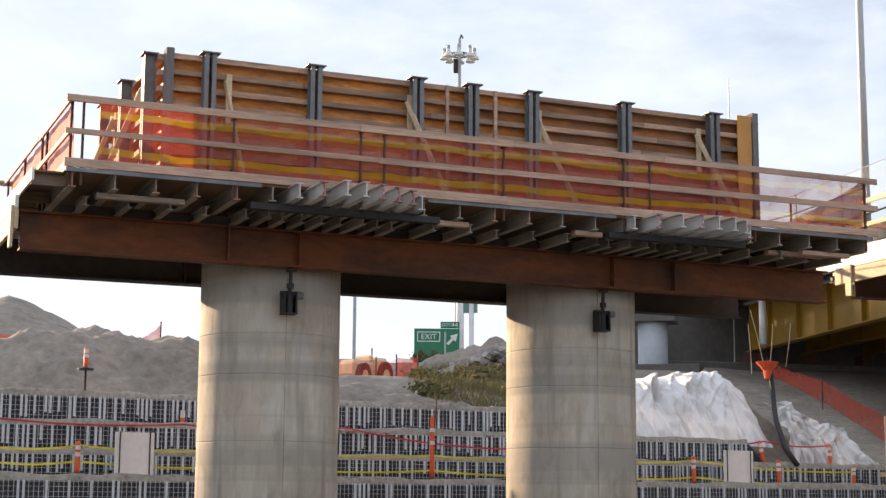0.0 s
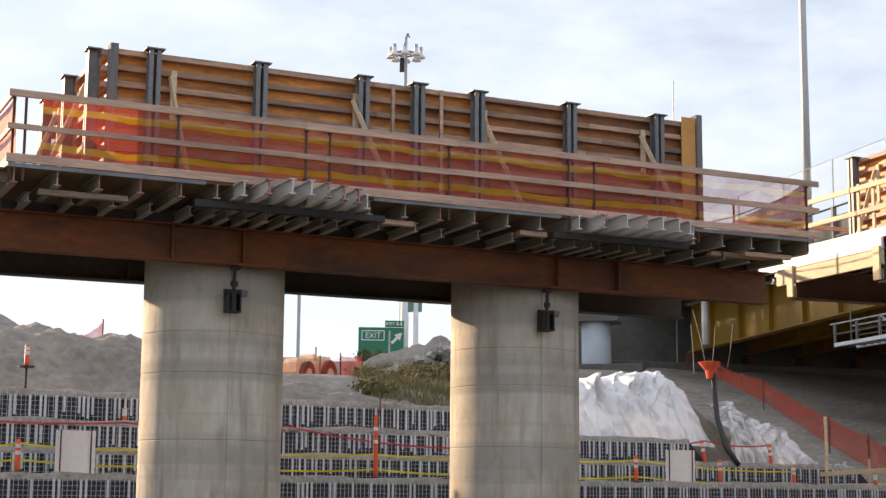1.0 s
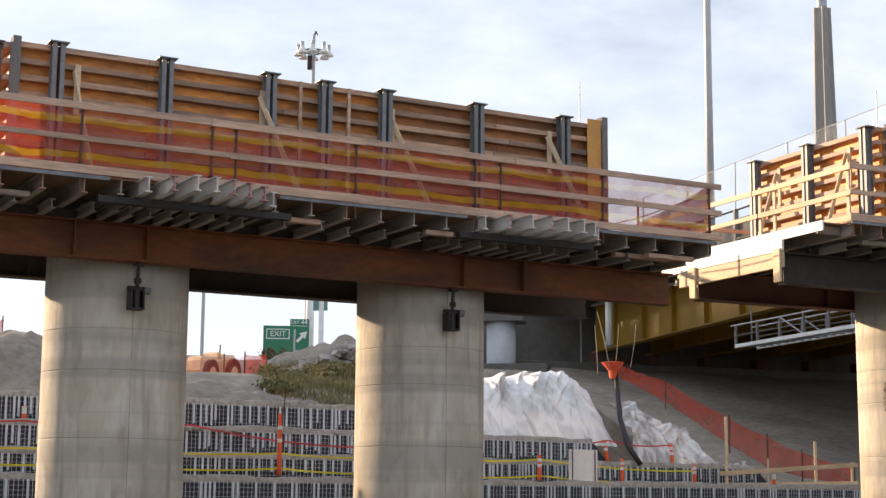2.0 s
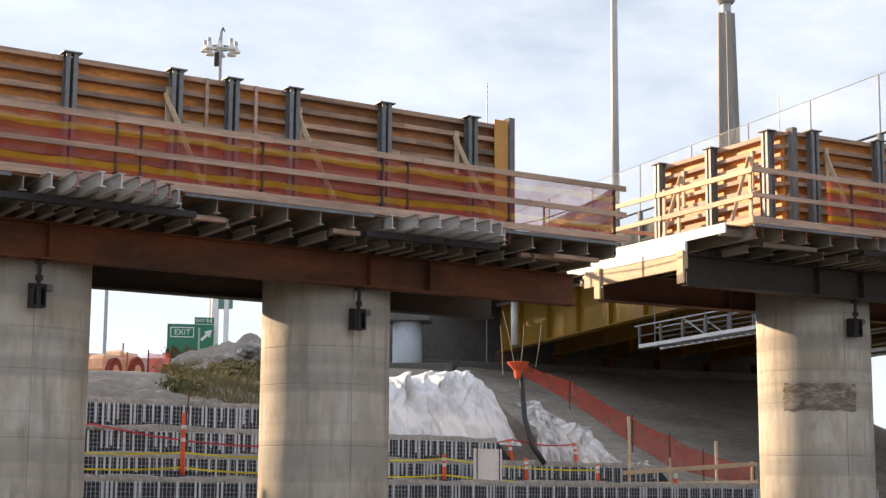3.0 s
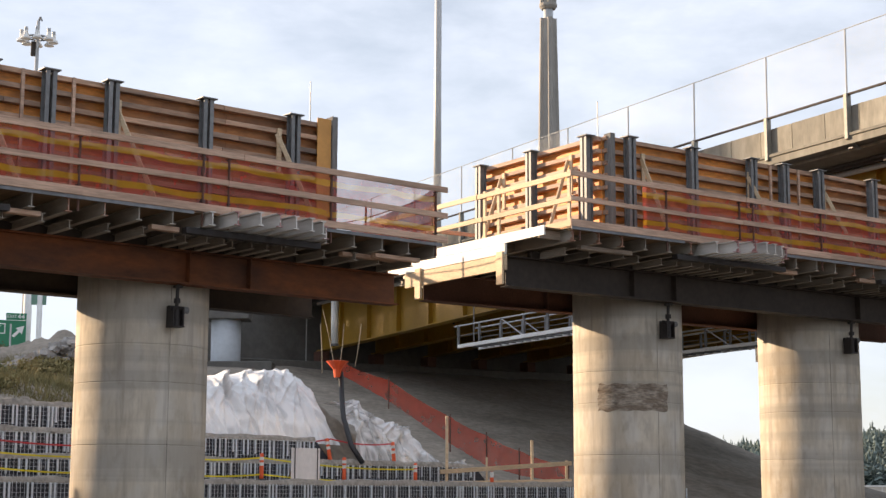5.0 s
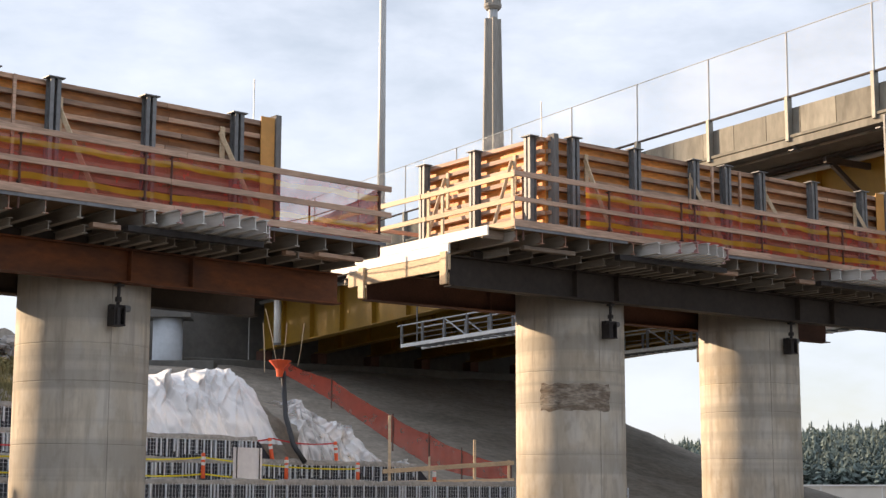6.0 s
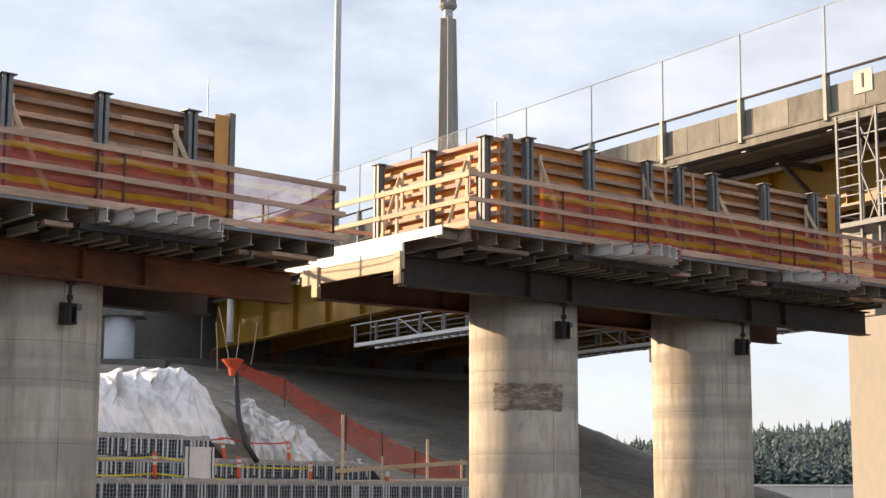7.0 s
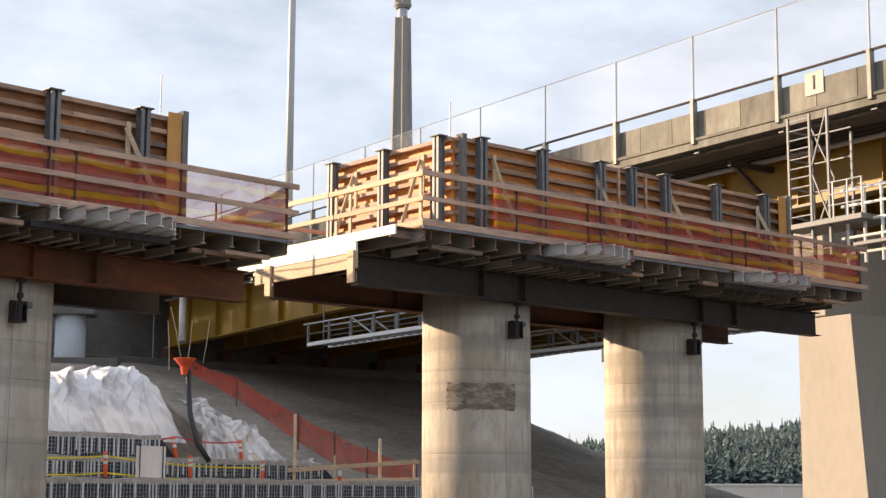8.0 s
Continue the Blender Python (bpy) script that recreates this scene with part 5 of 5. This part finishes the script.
letters("lettering", "EXIT", 0.30, pose(W * 0.70, -0.04, 11.39) @ UPR, SIGNWHITE, t)
letters("lettering", "44", 0.46, pose(W * 0.89, -0.04, 11.39) @ UPR, SIGNWHITE, t)
c = Vector((W * 0.85, -0.042, 10.45))
bm = bmesh.new()
pts = [(-0.42, -0.30), (-0.30, -0.42), (0.08, -0.06), (0.2, -0.2), (0.34, 0.36), (-0.2, 0.2), (-0.06, 0.08)]
vsx = [[bm.verts.new((c.x + x, c.y + y, c.z + z)) for x, z in pts] for y in (0, -0.012)]
bm.faces.new(vsx[0])
bm.faces.new(vsx[1])
for i in range(len(pts)):
    bm.faces.new((vsx[0][i], vsx[0][(i + 1) % len(pts)], vsx[1][(i + 1) % len(pts)], vsx[1][i]))
bmesh.ops.recalc_face_normals(bm, faces=bm.faces)
part("arrow", bm, SIGNWHITE, t)
for x in (0.5, W - 0.5):
    part("post", box(x - 0.08, x + 0.08, 0.05, 0.2, 4, 11.0), GALV, t)
p = at(-13.5, 106)
t = thing("sign_gantry_post", pose(p.x, p.y, 0), "thick round white gantry post", "post")
part("post", tube([(0, 0, 5), (0, 0, EYE + 16)], 0.28, 14), WHITEPAINT, t, smooth=True)
part("arm", tube([(0, 0, EYE + 9.7), (3.5, 0, EYE + 9.7)], 0.1, 8), GALV, t)
p = at(-13.08, 100)
t = thing("road_sign", pose(p.x, p.y, 0), "road sign on a white post seen from behind", "road sign")
part("post", tube([(0, 0, 6), (0, 0, EYE + 12.6)], 0.17, 10), WHITEPAINT, t, smooth=True)
part("panel", box(-0.55, 0.4, -0.03, 0.03, EYE + 11.75, EYE + 13.0, 0.02), SIGNBACK, t)
for az, d0, h0, h1, r in ((-17.42, 95, .07, .20, 0.11), (-14.05, 80, .08, .105, 0.05), (-15.1, 52, .054, .067, 0.03), (-24.3, 52, .075, .0995, 0.025)):
    p = at(az, d0)
    t = thing("marker_pole", pose(p.x, p.y, 0), "plain upright grey pole on the bank", "pole", "poles on the bank")
    part("pole", tube([(0, 0, EYE + h0 * d0 - 1.2), (0, 0, EYE + h1 * d0)], r, 8), GALVLIGHT, t)

# ---- plants and stones on the bank ----
def shrub(x, y, z, r, h, mat, label, seed, leaves=900):
    rng = random.Random(seed)
    t = thing("shrub", pose(x, y, z), label, "shrub", "shrubs on the bank")
    twigs = bmesh.new()
    tips = []
    for k in range(16):
        a, lean = rng.uniform(0, math.tau), rng.uniform(0.1, 0.95)
        e = Vector((math.cos(a) * r * lean, math.sin(a) * r * lean, h * rng.uniform(0.45, 1.0) * (1.15 - 0.55 * lean)))
        tips.append(e)
        b = tube([(0, 0, -0.1), e * 0.55 + Vector((0, 0, 0.1)), e], 0.03, 4, 0.008)
        me = bpy.data.meshes.new("tmp")
        b.to_mesh(me)
        b.free()
        twigs.from_mesh(me)
        bpy.data.meshes.remove(me)
    part("twigs", twigs, TWIG, t)
    v, f = [], []
    for k in range(leaves):
        e = rng.choice(tips) * rng.uniform(0.4, 1.05) + Vector((rng.gauss(0, r * 0.16), rng.gauss(0, r * 0.16), rng.gauss(0, h * 0.10)))
        e.z = max(e.z, 0.0)
        d = Vector((rng.gauss(0, 1), rng.gauss(0, 1), rng.gauss(0.4, 1))).normalized() * rng.uniform(0.06, 0.16)
        s = d.orthogonal().normalized() * rng.uniform(0.02, 0.05)
        n = len(v)
        v += [e - s, e + d * 0.5 - s * 1.4, e + d, e + d * 0.5 + s * 1.4]
        f.append((n, n + 1, n + 2, n + 3))
    me = bpy.data.meshes.new("leaves")
    me.from_pydata(v, [], f)
    part("leaves", me, mat, t)


k = 0
for az, d, r, h, dark in ((-14.9, 84, 0.75, 1.0, 1), (-14.45, 86, 0.8, 1.05, 1), (-14.0, 84, 0.6, 0.8, 1), (-14.6, 60, 1.1, 0.9, 0), (-14.1, 61, 1.2, 1.0, 0), (-13.6, 62, 1.2, 1.1, 0), (-14.4, 57, 1.1, 0.9, 1), (-13.9, 57.5, 1.1, 0.9, 0),
                     (-13.2, 63, 1.2, 1.1, 0), (-12.9, 61, 1.0, 0.9, 0), (-12.4, 63, 1.2, 1.0, 0), (-12.0, 64, 1.1, 1.0, 0), (-12.6, 59, 0.9, 0.8, 0), (-15.0, 56, 1.0, 0.8, 0), (-13.3, 58.5, 0.9, 0.8, 0), (-11.6, 63, 1.1, 0.9, 0), (-11.9, 60, 1.0, 0.8, 0), (-14.8, 53.5, 0.9, 0.7, 1), (-14.2, 54, 1.0, 0.8, 0)):
    p = at(az, d)
    z = ground_height(p.x, p.y)
    if d > 80:
        z = EYE + 0.084 * d
    shrub(p.x, p.y, z - 0.05, r * 0.72, h * (0.85 if d > 80 else 0.55), LEAF if dark else STRAW, "dark green leafy shrub on the bank" if dark else "dry yellowish brush on the bank", k, 700)
    k += 1


def scatter(name, count, place, make, mat, label, category):
    """Many small pieces joined into one object."""
    v, f = [], []
    rng = random.Random(11)
    for i in range(count):
        make(rng, place(rng), v, f)
    me = bpy.data.meshes.new(name)
    me.from_pydata(v, [], f)
    me.materials.append(mat)
    return tagged(new(name, me), label, category, kind="stuff")


def bank_place(rng):
    az, d = rng.uniform(-15.2, -8), rng.uniform(50, 72)
    p = at(az, d)
    return Vector((p.x, p.y, ground_height(p.x, p.y)))


def blade(rng, p, v, f):
    for k in range(5):
        b = p + Vector((rng.gauss(0, 0.12), rng.gauss(0, 0.12), -0.03))
        tip = b + Vector((rng.gauss(0, 0.15), rng.gauss(0, 0.15), rng.uniform(0.2, 0.55)))
        s = Vector((rng.uniform(-1, 1), rng.uniform(-1, 1), 0)) * 0.02
        n = len(v)
        v += [b - s, b + s, tip]
        f.append((n, n + 1, n + 2))


scatter("dry_grass", 5000, bank_place, blade, STRAW, "dry yellow grass and weeds over the bank", "grass")


def stone(rng, p, v, f):
    r = rng.uniform(0.08, 0.32)
    n = len(v)
    m = Matrix.Rotation(rng.uniform(0, 6), 3, "Z") @ Matrix.Rotation(rng.uniform(-0.5, 0.5), 3, "X")
    for x in (-1, 1):
        for y in (-1, 1):
            for z in (-1, 1):
                v.append(p + m @ Vector((x * r * rng.uniform(0.6, 1.1), y * r * rng.uniform(0.5, 1), z * r * rng.uniform(0.35, 0.7))))
    for q in ((0, 1, 3, 2), (4, 6, 7, 5), (0, 4, 5, 1), (2, 3, 7, 6), (0, 2, 6, 4), (1, 5, 7, 3)):
        f.append([n + i for i in q])


def ridge_place(rng):
    az = rng.uniform(-14.9, -11.0)
    d = 66 + rng.gauss(0, 1.0)
    tan = 0.0745 + (0.098 - 0.0745) * (az + 14.9) / 3.2
    p = at(az, d, tan * d - rng.uniform(0.0, 0.7) - 0.1)
    return Vector((p.x, p.y, p.z))


p = at(-12.4, 69)
heap("rubble_bank", p.x, p.y, 8, 3.4, 5.2, 3.0, SOIL, "rubble bank along the edge of the road", "bank", 4.4, -28, 1.7, rough=0.4)
scatter("rubble_stones", 700, ridge_place, stone, STONE, "broken grey stones along the top of the bank", "stones")


def fill_place(rng):
    w, q = rng.uniform(-14, 30), rng.choice((-1.5, -1.7, -0.3, 0.2, 1.5, 3, 5)) + rng.uniform(-0.3, 0.3)
    if q > -0.9 and w > 15:
        w -= 18
    p = WO + WE * w + WN * q
    z = {True: EYE + 0.36, False: ground_height(p.x, p.y)}[q < -0.9]
    if -0.9 <= q < 0.4:
        z = EYE + 1.60 if w < 20 else EYE + 0.92
    return Vector((p.x, p.y, z))


def pebble(rng, p, v, f):
    n0 = len(v)
    stone(rng, Vector((0, 0, 0)), v, f)
    for i in range(n0, len(v)):
        v[i] = p + v[i] * 0.25


scatter("loose_stones", 1500, fill_place, pebble, GRAVEL, "loose stones on the ledges and fill", "stones")

# ---- distance: wooded hill and a long pale building ----
t = thing("warehouse", pose(*at(18, 300).xy, 0, 0, 0, -14), "long low white building with a flat roof", "building")
part("wall", box(-75, 60, 0, 40, 0, EYE + 1.85), WAREWALL, t)
part("roof_edge", box(-75.2, 60.2, -0.3, 40.3, EYE + 1.85, EYE + 2.15), WHITEPAINT, t)
for k in range(12):
    part("wall_rib", box(-70 + 11 * k, -69.8 + 11 * k, -0.1, -0.002, 0, EYE + 1.8), WHITEPAINT, t)


def hill(x, y):
    az = math.degrees(math.atan2(x, y))
    return 9 + 13 * smooth01((az - 6) / 14) + 6 * noise.noise((x * 0.01, y * 0.01, 0))


bm = bmesh.new()
g = []
for i in range(61):
    az = -2 + 30 * i / 60
    g.append([])
    for j in range(13):
        d = 560 + 30 * j
        x, y = d * math.sin(radians(az)), d * math.cos(radians(az))
        g[-1].append(bm.verts.new((x, y, hill(x, y) * smooth01(j / 5) - 0.5)))
for i in range(60):
    for j in range(12):
        bm.faces.new((g[i][j], g[i + 1][j], g[i + 1][j + 1], g[i][j + 1]))
me = mesh_of("wooded_hill", bm)
me.materials.append(FOREST)
tagged(new("wooded_hill", me), "low distant hill under conifer forest", "hill", kind="structure")


def fir_place(rng):
    az, d = rng.uniform(8.5, 26), rng.uniform(600, 800)
    x, y = d * math.sin(radians(az)), d * math.cos(radians(az))
    return Vector((x, y, hill(x, y) * smooth01((d - 560) / 150) - 1))


def fir(rng, p, v, f):
    """An uneven conifer crown of drooping sprays round a thin stem."""
    h = rng.uniform(7, 13) * (1.3 if rng.random() < 0.12 else 1)
    r = h * rng.uniform(0.2, 0.36)
    n = len(v)
    v += [p + Vector((0.2, 0, 0)), p + Vector((-0.2, 0.1, 0)), p + Vector((0, 0, h))]
    f.append((n, n + 1, n + 2))
    for k in range(34):
        s = rng.random() ** 0.8
        a = rng.uniform(0, math.tau)
        reach = (r * (1 - s) ** 0.8 + 0.3) * rng.uniform(0.5, 1.15)
        c = p + Vector((0, 0, h * (0.08 + 0.9 * s)))
        out = Vector((math.cos(a), math.sin(a), 0))
        side = Vector((-out.y, out.x, 0)) * reach * rng.uniform(0.3, 0.6)
        drop = Vector((0, 0, -h * rng.uniform(0.02, 0.1)))
        n = len(v)
        v += [c + Vector((0, 0, h * 0.05)), c + out * reach * 0.7 + side + drop, c + out * reach + drop * 1.3, c + out * reach * 0.7 - side + drop]
        f += [(n, n + 1, n + 2), (n, n + 2, n + 3)]


scatter("conifer_forest", 4600, fir_place, fir, HAZEGREEN, "distant conifer forest on the hill, haze put into its green", "trees")


# a row of tall unseen firs, added away to the side, that shades the standing bridge
def shade_fir(x, y, h, seed):
    rng = random.Random(seed)
    t = thing("shade_fir_tree", pose(x, y, 0), "unseen tall fir added to shade the bridge", "tree", "windbreak firs")
    part("trunk", tube([(0, 0, -0.2), (0, 0, h * 0.5), (0.1, 0, h)], 0.4, 8, 0.05), TWIG, t)
    v, f = [], []
    for k in range(16):
        z0 = h * (0.06 + 0.9 * k / 16)
        rr = h * 0.13 * (1 - k / 16) + 0.5
        m = 14
        n = len(v)
        v.append(Vector((0, 0, z0 + h * 0.12)))
        for i in range(m):
            a = i * math.tau / m + rng.uniform(-0.2, 0.2)
            q = rr * (rng.uniform(0.5, 0.75) if i % 2 else rng.uniform(0.85, 1.2))
            v.append(Vector((q * math.cos(a), q * math.sin(a), z0 - (0.8 if i % 2 == 0 else 0))))
        for i in range(m):
            f.append((n, n + 1 + i, n + 1 + (i + 1) % m))
    me = bpy.data.meshes.new("crown")
    me.from_pydata(v, [], f)
    part("crown", me, HAZEGREEN, t)


SX, SY = math.sin(sa), math.cos(sa)
for i in range(19):
    c = 53.0 + 1.6 * i
    r = 168 + 7 * (i % 2)
    edge = (c + SX * (B0 * BV.y) - SY * (B0 * BV.x)) / (SY * BU.x - SX * BU.y)     # where the bridge's edge crosses this line to the sun
    near = (BU * edge + BV * B0).dot(Vector((SX, SY)))
    h = 17.0 + (r - near) * math.tan(se) + random.uniform(-1.5, 1.0)
    shade_fir(SY * c + SX * r, -SX * c + SY * r, h, i)
